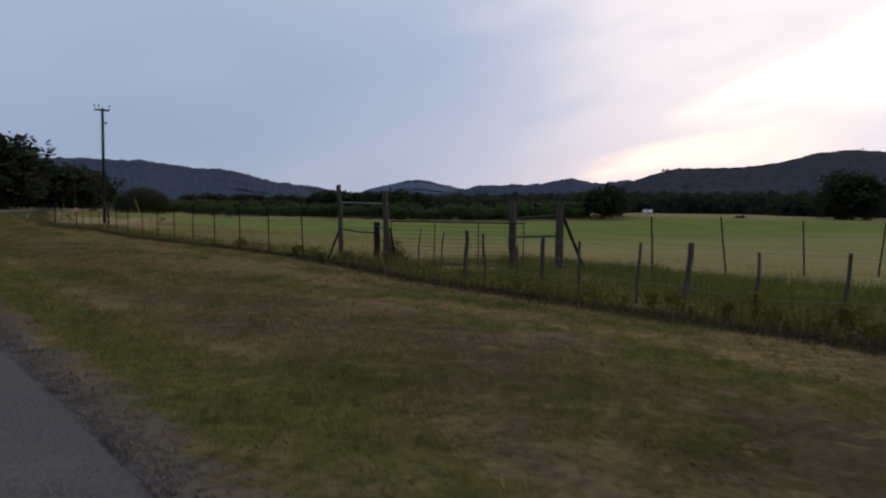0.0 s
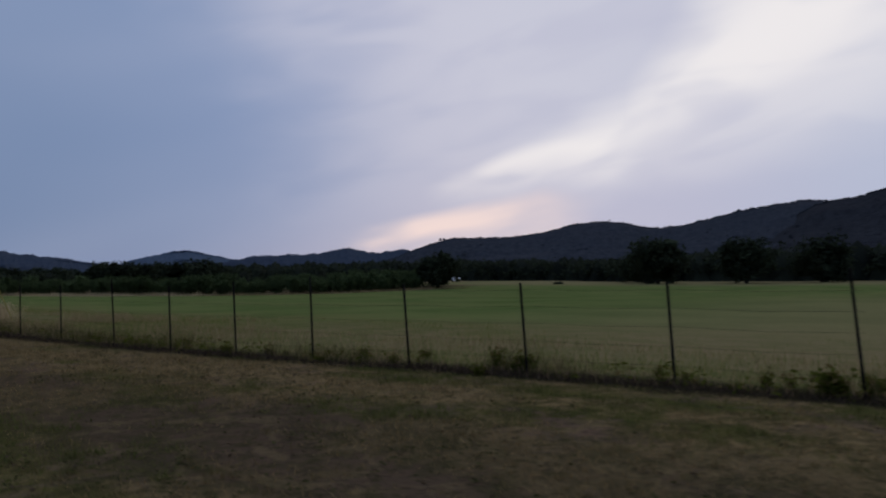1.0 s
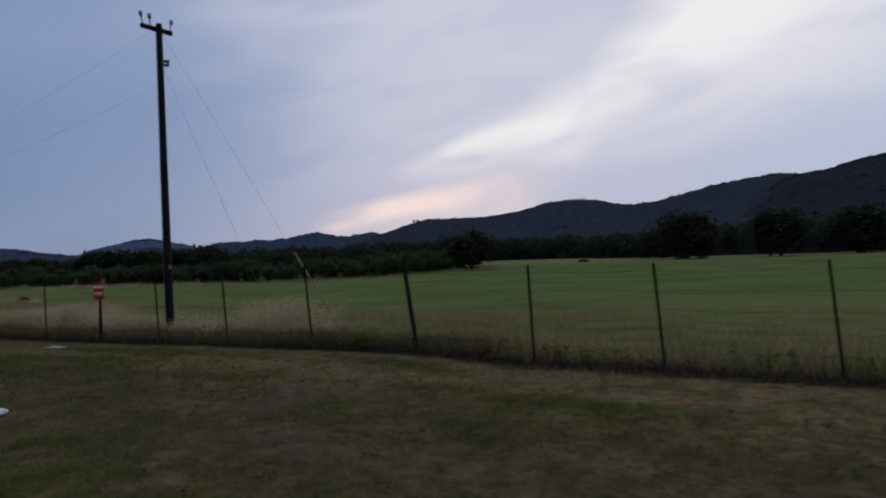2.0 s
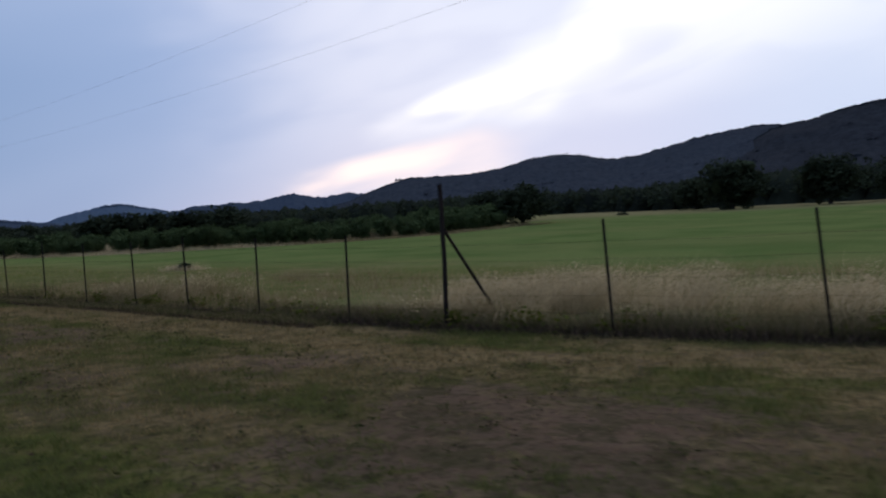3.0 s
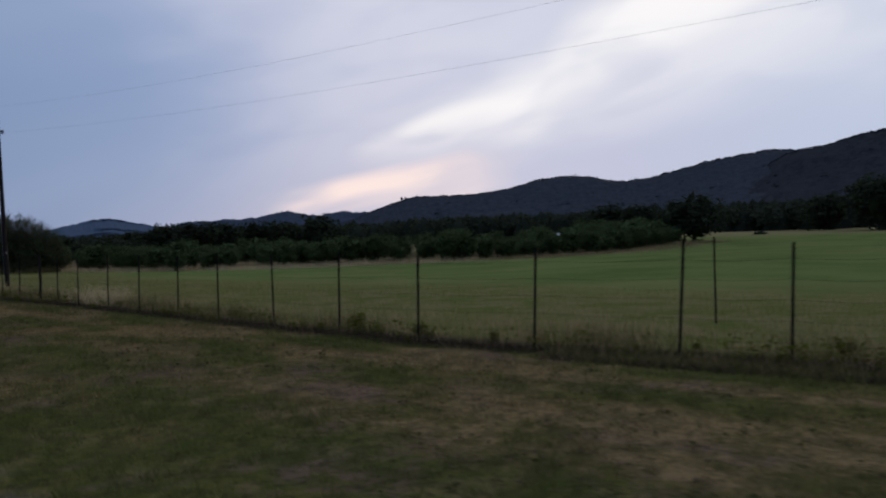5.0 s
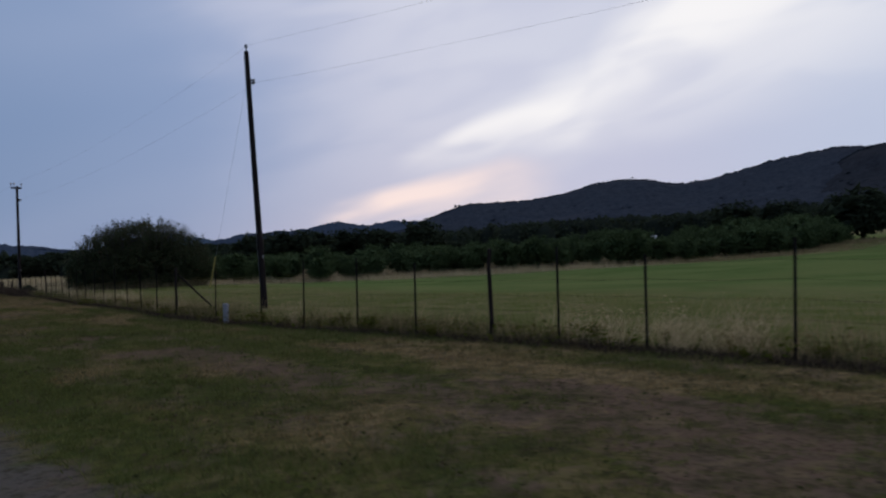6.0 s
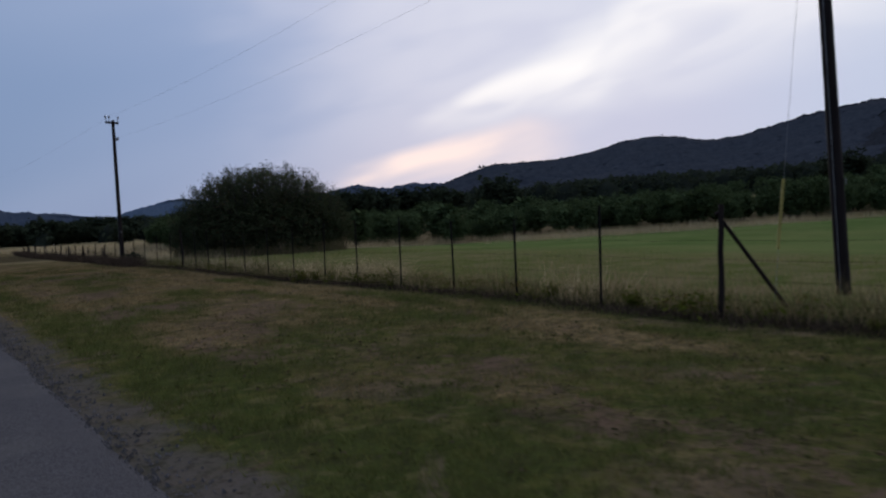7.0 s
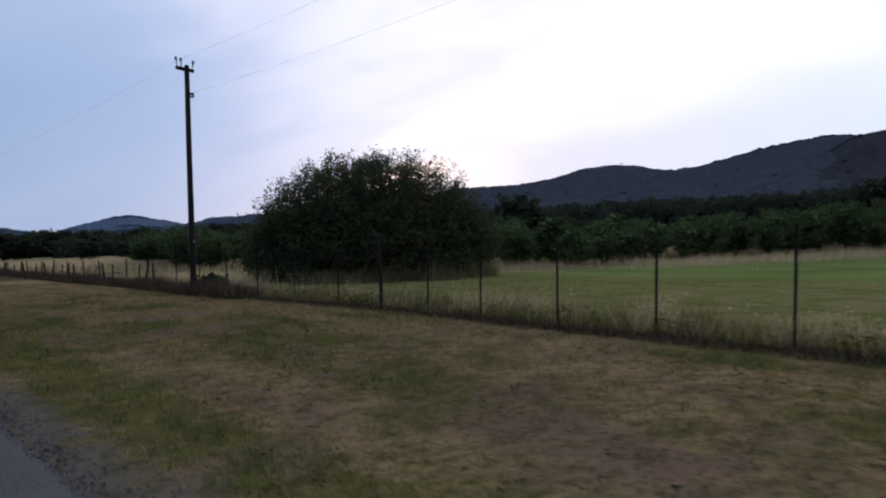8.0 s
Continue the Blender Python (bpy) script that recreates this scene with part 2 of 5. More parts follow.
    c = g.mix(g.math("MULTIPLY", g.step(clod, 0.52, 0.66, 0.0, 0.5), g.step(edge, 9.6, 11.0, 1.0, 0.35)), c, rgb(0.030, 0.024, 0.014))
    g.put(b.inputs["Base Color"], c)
    bump(g, b, g.math("ADD", fine, g.math("MULTIPLY", g.math("ADD", grain, clod), 0.5)), 0.7, 0.035)
    return m


def asphalt_material():
    m, g, b = material("asphalt", 0.92, 0.0, 0.1)
    p = world_pos(g)
    grit, patch = g.noise(70.0, 3, 0.7, p), g.noise(0.6, 4, 0.6, p)
    c = g.mix(g.step(grit, 0.35, 0.7), rgb(0.030, 0.029, 0.034), rgb(0.092, 0.088, 0.094))
    c = g.mix(g.step(patch, 0.4, 0.7, 0.0, 0.4), c, rgb(0.10, 0.095, 0.09))
    g.put(b.inputs["Base Color"], c)
    bump(g, b, grit, 0.8, 0.01)
    return m


def hill_material(name, dark, light, mottle=0.55):
    """Slope of grey-green cedar and oak, paler rocky openings; dark and light carry haze."""
    m, g, b = material(name, 1.0, 0.0, 0.0)
    p = world_pos(g)
    a, c2, d = g.noise(0.055, 5, 0.7, p), g.noise(0.012, 4, 0.6, p, 0.4), g.noise(0.2, 3, 0.7, p)
    c = g.mix(g.step(a, 0.35, 0.65), rgb(*dark), rgb(*light))
    c = g.mix(g.step(c2, 0.5, 0.72, 0.0, 0.5), c, rgb(light[0] * 1.15, light[1] * 1.06, light[2]))
    c = g.mix(g.step(d, 0.68, 0.78, 0.0, 0.06), c, rgb(0.16, 0.14, 0.11))
    canopy = g.noise(0.13, 3, 0.65, p, 0.4)
    c = g.mix(g.step(canopy, 0.47, 0.38, 0.0, mottle), c, rgb(dark[0] * 0.62, dark[1] * 0.62, dark[2] * 0.66))
    c = g.mix(g.step(canopy, 0.54, 0.68, 0.0, mottle), c, rgb(light[0] * 1.28, light[1] * 1.28, light[2] * 1.22))
    g.put(b.inputs["Base Color"], c)
    bump(g, b, g.math("ADD", a, canopy), 0.45, 1.6)
    return m


M_GROUND, M_ROAD = ground_material(), asphalt_material()
M_STONE = plain("gravel", (0.092, 0.083, 0.080), 0.9, 0, 0.5, 3.0)
M_STEEL = plain("rusty_steel", (0.012, 0.0095, 0.0085), 0.9, 0.0, 0.4, 5.0, 0.4, 0.3)
M_PIPE = plain("dark_pipe", (0.035, 0.034, 0.036), 0.6, 0.5, 0.3, 5.0)
M_RUST = plain("brown_rust", (0.060, 0.040, 0.028), 0.9, 0.0, 0.4, 5.0, 0.4, 0.3)
M_WIRE = plain("galvanised_wire", (0.16, 0.16, 0.165), 0.5, 0.7, 0.2)
M_CEDAR = wood_grain("weathered_cedar", (0.062, 0.048, 0.039))
M_DARKWOOD = wood_grain("dark_wood", (0.020, 0.014, 0.012))
M_POLE = wood_grain("creosoted_pole", (0.017, 0.012, 0.011), 0.8, 9.0, 0.5)
M_BARK = wood_grain("bark", (0.050, 0.042, 0.036), 0.95, 6.0, 1.5)
M_WHITE = plain("white_plastic", (0.68, 0.69, 0.72), 0.45, 0, 0.12)
M_PEDESTAL = plain("weathered_white_plastic", (0.20, 0.205, 0.22), 0.6, 0, 0.15)
M_BROWN = leaf_mat("brown_grass", (0.20, 0.145, 0.080), (0.36, 0.275, 0.160), (0.13, 0.13, 0.045), 0.25, 0.0, 0.4)
M_RED = plain("red_paint", (0.42, 0.026, 0.020), 0.5, 0, 0.2)
M_PALE = plain("pale_lettering", (0.55, 0.50, 0.46), 0.5, 0, 0.1)
M_YELLOW = plain("yellow_plastic", (0.28, 0.225, 0.06), 0.6, 0, 0.15)
M_CERAMIC = plain("grey_porcelain", (0.25, 0.25, 0.27), 0.3, 0, 0.1)
M_CONCRETE = plain("pale_concrete", (0.27, 0.27, 0.29), 0.85, 0, 0.2)
M_LITTER = plain("white_paper", (0.8, 0.8, 0.8), 0.7, 0, 0.08)
M_GRASS = toned_grass("mown_grass", ((0.160, 0.116, 0.052), (0.300, 0.210, 0.104)), ((0.078, 0.090, 0.025), (0.154, 0.154, 0.049)))
M_TUFT = toned_grass("tuft_grass", ((0.084, 0.070, 0.030), (0.180, 0.132, 0.064)), ((0.062, 0.076, 0.020), (0.114, 0.124, 0.040)))
M_FIELDGRASS = leaf_mat("pasture_grass", (0.104, 0.134, 0.034), (0.170, 0.184, 0.054), (0.28, 0.22, 0.10), 0.14, 0.0, 0.45)
M_RANK = leaf_mat("rank_grass", (0.046, 0.050, 0.018), (0.105, 0.100, 0.040), (0.23, 0.170, 0.095), 0.30, 0.0, 0.4)
M_LUSH = leaf_mat("lush_grass", (0.052, 0.072, 0.018), (0.10, 0.118, 0.034), (0.19, 0.15, 0.07), 0.12, 0.0, 0.4)
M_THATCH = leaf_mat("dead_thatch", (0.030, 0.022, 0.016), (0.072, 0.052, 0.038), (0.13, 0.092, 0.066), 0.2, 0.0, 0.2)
M_MAT = leaf_mat("matted_grass", (0.095, 0.073, 0.044), (0.210, 0.160, 0.100), (0.095, 0.105, 0.038), 0.3, 0.0, 0.3)
M_DRY = leaf_mat("dry_grass", (0.34, 0.27, 0.158), (0.58, 0.465, 0.290), (0.20, 0.17, 0.085), 0.15, 0.0, 0.5)
M_WEED = leaf_mat("weed_leaf", (0.058, 0.072, 0.012), (0.120, 0.132, 0.024), (0.17, 0.125, 0.05), 0.25, 0.3, 0.35)
# leaf tone darkened to stand in for the shade inside crowns
M_INNER_SHADE = leaf_mat("shaded_leaf", (0.016, 0.019, 0.015), (0.027, 0.032, 0.023), None, 0.0, 0.0, 0.1)
M_ROSETTE = leaf_mat("rosette_leaf", (0.036, 0.040, 0.015), (0.074, 0.074, 0.028), (0.085, 0.060, 0.040), 0.3, 0.0, 0.2)
M_LEAF_DARK = leaf_mat("oak_leaf", (0.028, 0.036, 0.024), (0.048, 0.060, 0.034), None, 0.0, 0.3)
M_LEAF = leaf_mat("pecan_leaf", (0.048, 0.072, 0.032), (0.092, 0.122, 0.052))
M_MESQ = leaf_mat("mesquite_leaf", (0.036, 0.046, 0.024), (0.074, 0.086, 0.044), (0.12, 0.085, 0.05), 0.08, 0.35, 0.35)
# hill colours carry painted haze: paler and bluer the farther the hill
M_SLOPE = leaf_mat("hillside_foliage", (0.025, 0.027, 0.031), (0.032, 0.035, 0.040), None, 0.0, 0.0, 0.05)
M_SLOPE_BACK = leaf_mat("haze_tinted_back_foliage", (0.035, 0.040, 0.050), (0.043, 0.049, 0.059), None, 0.0, 0.0, 0.05)
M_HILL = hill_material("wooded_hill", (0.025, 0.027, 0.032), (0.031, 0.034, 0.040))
M_HILL_BACK = hill_material("haze_tinted_back_hill", (0.034, 0.039, 0.049), (0.041, 0.047, 0.058))
M_HILL_MID = hill_material("haze_tinted_mid_hill", (0.038, 0.050, 0.073), (0.046, 0.060, 0.085), 0.2)
M_HILL_FAR = hill_material("haze_tinted_far_hill", (0.062, 0.086, 0.124), (0.071, 0.097, 0.137), 0.1)


# ---- the lie of the land ----
PATH = np.array([(0, -400), (0, -60), (-0.05, 0), (-0.1, 18.7), (0.39, 37.2), (1.08, 55.8), (2.81, 74.4), (5.57, 93.1), (9.2, 111.0),
                 (14.18, 128.2), (20.2, 144.7), (27.0, 163.5), (34.6, 184), (47, 216), (72, 276), (250, 700)], float)


def smooth_curve(pts, n):
    """A Catmull-Rom curve through the points, n steps to a span."""
    p = np.vstack([2 * pts[0] - pts[1], pts, 2 * pts[-1] - pts[-2]])
    out = []
    for i in range(1, len(p) - 2):
        a, b, c, d = p[i - 1:i + 3]
        for u in np.arange(n) / n:
            out.append(0.5 * (2 * b + (c - a) * u + (2 * a - 5 * b + 4 * c - d) * u ** 2 + (3 * b - a - 3 * c + d) * u ** 3))
    out.append(pts[-1])
    return np.array(out)


LANE = smooth_curve(PATH, 12)
LANE_T = np.gradient(LANE, axis=0)
LANE_T /= np.linalg.norm(LANE_T, axis=1)[:, None]


def offset_of(x, y):
    """Metres to the right of the eye's lane (left is negative), by the lane's point abreast."""
    x, y = np.asarray(x, float), np.asarray(y, float)
    lx, hx = np.interp(y, LANE[:, 1], LANE[:, 0]), np.interp(y, LANE[:, 1], LANE_T[:, 0] / LANE_T[:, 1])
    return (x - lx) / np.sqrt(1 + hx ** 2)


def ease(v, lo, hi):
    u = np.clip((np.asarray(v, float) - lo) / (hi - lo), 0, 1)
    return u * u * (3 - 2 * u)


def ground_z(x, y):
    x, y = np.asarray(x, float), np.asarray(y, float)
    d = offset_of(x, y)
    at_fence = 0.05 - 0.20 * ease(y, 38, 56) + 0.10 * ease(y, 118, 140)
    z = ease(d, 2.0, 9.5) * at_fence - 0.25 * ease(d, 12, 30) + 0.0165 * np.clip(x - 125, 0, 420) * ease(d, 60, 120)
    z = z + 0.05 * np.sin(x * 0.31 + 1.3) * np.sin(y * 0.23) * ease(d, 2.5, 5) * ease(-d, -60, -40)
    z = z - 0.75 * ease(d, 17, 45) * ease(y, 95, 135) * ease(-x, -130, -105) * ease(-y, -200, -178)     # a shallow dip before the tree rows
    return z + 0.3 * ease(-d, 9, 30)


def lane_point(s, d):
    """World x, y at the lane's y-station s and d metres to its right."""
    lx, tx, ty = (np.interp(s, LANE[:, 1], c) for c in (LANE[:, 0], LANE_T[:, 0], LANE_T[:, 1]))
    return lx + d * ty, s - d * tx


# the fence line, and the stations (y) at which its posts stand
FENCE = np.array([(9.4, -60), (9.4, 12.5), (10.21, 19.52), (10.25, 41.71), (11.0, 44.28), (11.54, 61.7), (15.28, 90.62), (16.22, 99.65), (18.76, 108.2),
                  (21.05, 117.41), (24.49, 130.49), (29.67, 143.56), (34.46, 155.69), (38.6, 166.2), (46.2, 185), (54.5, 206), (69, 238), (130, 370)], float)
STATIONS = [19.5, 21.8, 24.1, 26.4, 28.7, 30.9, 33.1, 35.3, 37.7, 39.8, 41.7, 44.3, 46.7, 49.1, 51.4, 53.6, 56.1, 58.9, 61.7, 63.9, 66.4, 68.8, 70.9,
            73.2, 75.4, 77.7, 80.0, 82.3, 84.5, 86.8, 88.7, 90.6, 92.35, 93.8, 95.2, 97.4, 99.6, 101.7, 103.9, 106.2, 108.2, 110.3, 112.2, 114.3, 115.9, 117.4,
            119.4, 121.3, 123.4, 125.4, 127.9, 130.5, 132.5, 134.4, 136.2, 138.1, 140.0, 141.7, 143.6, 145.4, 147.3, 149.1, 150.9, 152.4, 154.0, 155.7,
            157.8, 159.9, 162.0, 164.1, 166.2]


def fence_x(y):
    return np.interp(y, FENCE[:, 1], FENCE[:, 0])


def zone_of(x, y):
    """Like offset_of, but stretched so that the fence stands at 9.6 all along."""
    d, df = offset_of(x, y), offset_of(fence_x(y), y)
    d = np.where(d < -1.9, -3.8 - d, d)     # the far side of the road mirrors the near one
    return np.where(d < 2, d, 2 + (d - 2) * 7.6 / np.maximum(df - 2, 1.0))


def lattice(u, v, seed):
    """Smooth random hills over the plane, one to a unit square, from 0 to 1."""
    t = np.random.RandomState(seed).rand(512, 512)
    i, j = np.floor(u).astype(int), np.floor(v).astype(int)
    a, b = u - i, v - j
    a, b = a * a * (3 - 2 * a), b * b * (3 - 2 * b)
    i0, j0, i1, j1 = i % 512, j % 512, (i + 1) % 512, (j + 1) % 512
    return (t[i0, j0] * (1 - a) + t[i1, j0] * a) * (1 - b) + (t[i0, j1] * (1 - a) + t[i1, j1] * a) * b


EDGE = [(55, 176), (64, 168), (72, 160), (79, 151), (88, 141), (98, 131), (112, 121), (130, 119), (143, 121)]


def behind_edge(x, y):
    """Metres behind the front row of small trees (negative on the pasture's side)."""
    e = np.array([(40, 190)] + EDGE + [(160, 122)], float)
    s = (e[:, 0] - e[:, 1])
    d = (np.asarray(x, float) - np.asarray(y, float))
    return np.where((d > -160) & (d < 38), ((x + y) - np.interp(d, s, e.sum(1))) / 1.414, -100.0)


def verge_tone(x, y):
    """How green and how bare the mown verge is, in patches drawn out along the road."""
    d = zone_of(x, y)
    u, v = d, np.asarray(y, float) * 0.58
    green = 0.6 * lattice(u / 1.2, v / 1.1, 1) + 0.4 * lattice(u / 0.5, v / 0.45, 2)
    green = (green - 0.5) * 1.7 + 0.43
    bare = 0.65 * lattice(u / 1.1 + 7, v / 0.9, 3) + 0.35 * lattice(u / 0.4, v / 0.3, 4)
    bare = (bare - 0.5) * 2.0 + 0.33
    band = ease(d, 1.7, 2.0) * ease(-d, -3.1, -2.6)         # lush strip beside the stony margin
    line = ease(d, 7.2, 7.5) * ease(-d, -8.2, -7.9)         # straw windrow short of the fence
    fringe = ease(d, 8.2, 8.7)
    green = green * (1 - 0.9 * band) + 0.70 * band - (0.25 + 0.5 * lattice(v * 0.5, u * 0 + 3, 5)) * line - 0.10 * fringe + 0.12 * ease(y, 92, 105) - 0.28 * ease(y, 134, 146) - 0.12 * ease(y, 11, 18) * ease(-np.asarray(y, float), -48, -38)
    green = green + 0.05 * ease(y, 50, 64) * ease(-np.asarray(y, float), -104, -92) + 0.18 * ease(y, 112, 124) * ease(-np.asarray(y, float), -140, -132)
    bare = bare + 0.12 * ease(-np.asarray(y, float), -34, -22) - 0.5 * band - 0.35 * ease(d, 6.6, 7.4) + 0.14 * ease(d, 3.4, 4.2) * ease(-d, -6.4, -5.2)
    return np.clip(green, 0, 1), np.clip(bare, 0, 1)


# ---- mesh helpers ----
def mesh_from(name, verts, faces, mat, smooth=False):
    """A mesh from numpy arrays; the faces all have the same number of corners."""
    verts, faces = np.asarray(verts, np.float32), np.asarray(faces, np.int32)
    me = bpy.data.meshes.new(name)
    k = faces.shape[1]
    me.vertices.add(len(verts))
    me.vertices.foreach_set("co", verts.ravel())
    me.loops.add(faces.size)
    me.loops.foreach_set("vertex_index", faces.ravel())
    me.polygons.add(len(faces))
    me.polygons.foreach_set("loop_start", np.arange(0, faces.size, k, dtype=np.int32))
    me.polygons.foreach_set("use_smooth", np.full(len(faces), smooth))
    me.update(calc_edges=True)
    me.materials.append(mat)
    return me


def part(name, me, parent, label="", place=None):
    """Links a mesh or a bmesh as one part under a thing or a part."""
    ob = new(name, me)
    ob.parent = parent
    if place is not None:
        ob.matrix_basis = place
    return tagged(ob, label)


def thing(name, place, label, category, group="", kind=""):
    ob = new(name)
    ob.matrix_basis = place
    ob.empty_display_size = 0.2
    return tagged(ob, label, category, group, kind)


def tube(points, radii, sides=8, wobble=0.0, seed=0):
    """Vertices and quads of a tapered tube along the points, closed at both ends with a small fan of quads."""
    rnd = np.random.RandomState(seed)
    pts = np.array(points, float)
    n = len(pts)
    t = np.gradient(pts, axis=0)
    t /= np.linalg.norm(t, axis=1)[:, None] + 1e-9
    ref = np.array([1.0, 0, 0]) if abs(t[0][0]) < 0.8 else np.array([0, 1.0, 0])
    vs, fs = [], []
    ang = np.arange(sides) * 2 * np.pi / sides
    for i in range(n):
        u = np.cross(t[i], ref)
        u /= np.linalg.norm(u)
        v = np.cross(t[i], u)
        r = radii[i] * (1 + wobble * (rnd.rand(sides) - 0.5))
        vs.append(pts[i] + np.outer(np.cos(ang) * r, u) + np.outer(np.sin(ang) * r, v))
    for i in range(n - 1):
        for j in range(sides):
            k = (j + 1) % sides
            fs.append((i * sides + j, i * sides + k, (i + 1) * sides + k, (i + 1) * sides + j))
    for base, flip in ((0, True), ((n - 1) * sides, False)):
        for j in range(1, sides - 1, 2):
            q = [base, base + j, base + j + 1, base + (j + 2) % sides]
            fs.append(tuple(q[::-1] if flip else q))
    return np.vstack(vs), np.array(fs)


def join(*pieces):
    """Joins (vertices, quads) pieces."""
    vs, fs, n = [], [], 0
    for v, f in pieces:
        vs.append(v)
        fs.append(np.asarray(f) + n)
        n += len(v)
    return np.vstack(vs), np.vstack(fs)


def box(cx, cy, cz, sx, sy, sz, bevel=0.0):
    """Vertices and quads of a box with chamfered upright and top edges."""
    b = min(bevel, sx * 0.4, sy * 0.4)
    if not b:
        v = np.array([(i, j, k) for k in (-.5, .5) for i, j in ((-.5, -.5), (.5, -.5), (.5, .5), (-.5, .5))]) * (sx, sy, sz) + (cx, cy, cz)
        return v, np.array([(3, 2, 1, 0), (4, 5, 6, 7), (0, 1, 5, 4), (1, 2, 6, 5), (2, 3, 7, 6), (3, 0, 4, 7)])
    ring = []
    for k, ins in ((-.5, 0), (.5 - b / sz, 0), (.5, b)):
        x, y = sx / 2 - ins, sy / 2 - ins
        ring.append([(i * (x - ex), j * (y - ey), k * sz) for i, j, ex, ey in
                     ((-1, -1, b, 0), (1, -1, b, 0), (1, -1, 0, b), (1, 1, 0, b), (1, 1, b, 0), (-1, 1, b, 0), (-1, 1, 0, b), (-1, -1, 0, b))])
    v = np.array(sum(ring, [])) + (cx, cy, cz)
    f = [(r * 8 + j, r * 8 + (j + 1) % 8, r * 8 + 8 + (j + 1) % 8, r * 8 + 8 + j) for r in (0, 1) for j in range(8)]
    f += [(16, 17, 18, 19), (16, 19, 20, 23), (20, 21, 22, 23), (3, 2, 1, 0), (7, 4, 3, 0), (7, 6, 5, 4)]
    return v, np.array(f)


def made(name, mat, *pieces, smooth=False):
    v, f = join(*pieces)
    return mesh_from(name, v, f, mat, smooth)


# ---- ground, road, hills ----
def axis(fine_lo, fine_hi, fine, lo, hi):
    mid = list(np.arange(fine_lo, fine_hi + 0.01, fine))
    up, dn, s = [fine_hi], [fine_lo], fine
    while up[-1] < hi:
        s *= 1.22
        up.append(up[-1] + s)
    s = fine
    while dn[-1] > lo:
        s *= 1.22
        dn.append(dn[-1] - s)
    return np.array(dn[:0:-1] + mid + up[1:])


def build_ground():
    xs, ys = axis(-8, 46, 0.4, -4200, 4600), axis(-12, 185, 0.6, -4200, 4600)
    X, Y = np.meshgrid(xs, ys)
    Z = ground_z(X, Y)
    far = ease(np.hypot(X, Y - 70), 600, 1500)
    Z = Z * (1 - far)
    nx, ny = len(xs), len(ys)
    i = np.arange(nx * ny).reshape(ny, nx)
    f = np.stack([i[:-1, :-1], i[:-1, 1:], i[1:, 1:], i[1:, :-1]], -1).reshape(-1, 4)
    me = mesh_from("ground", np.stack([X, Y, Z], -1).reshape(-1, 3), f, M_GROUND, True)
    a = me.attributes.new("offset", "FLOAT", "POINT")
    a.data.foreach_set("value", zone_of(X, Y).astype(np.float32).ravel())
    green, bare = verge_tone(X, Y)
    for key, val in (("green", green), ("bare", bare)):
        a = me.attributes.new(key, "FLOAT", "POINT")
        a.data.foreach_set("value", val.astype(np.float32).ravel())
    d = offset_of(X, Y)
    dry = ease(Y, 158, 168) * ease(d, 10, 14) * 0.9
    dry = np.maximum(dry, ease(Y, 46, 52) * ease(-Y, -72, -60) * ease(zone_of(X, Y), 9.9, 10.6) * ease(-zone_of(X, Y), -22, -12) * 0.55)
    dry = np.maximum(dry, ease(-Y, -44, -20) * ease(zone_of(X, Y), 10, 13) * ease(-zone_of(X, Y), -130, -40) * 0.5)
    dry = np.maximum(dry, ease(X, 176, 196) * ease(Y, 200, 130) * 0.75)
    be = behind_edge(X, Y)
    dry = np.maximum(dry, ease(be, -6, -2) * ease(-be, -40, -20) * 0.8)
    # marks the floor under the tree rows, darkened in place of their shade
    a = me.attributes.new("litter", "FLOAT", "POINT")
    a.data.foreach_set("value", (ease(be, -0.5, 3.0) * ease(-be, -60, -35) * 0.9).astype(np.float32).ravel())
    a = me.attributes.new("dry", "FLOAT", "POINT")
    a.data.foreach_set("value", dry.astype(np.float32).ravel())
    tagged(new("ground", me), "mown roadside verge and green pasture with dry straw patches", "ground", kind="structure")


def build_road():
    s = np.arange(-150, 420, 1.5)
    rnd = np.random.RandomState(4)
    cols = [(-5.3, -0.02), (-5.1, 0.03), (-1.9, 0.07), (1.15, 0.03), (1.3, -0.02)]
    vs = []
    for k, (d, z) in enumerate(cols):
        dd = d + (0.10 * (rnd.rand(len(s)) - 0.5) if k > 2 else 0)
        x, y = lane_point(s, dd)
        vs.append(np.stack([x, y, np.full(len(s), z)], -1))
    V = np.stack(vs, 1)
    i = np.arange(len(s) * len(cols)).reshape(len(s), len(cols))
    f = np.stack([i[:-1, :-1], i[:-1, 1:], i[1:, 1:], i[1:, :-1]], -1).reshape(-1, 4)
    tagged(new("road", mesh_from("road", V.reshape(-1, 3), f, M_ROAD, True)), "grey worn asphalt country road with a gravelly edge", "road", kind="structure")


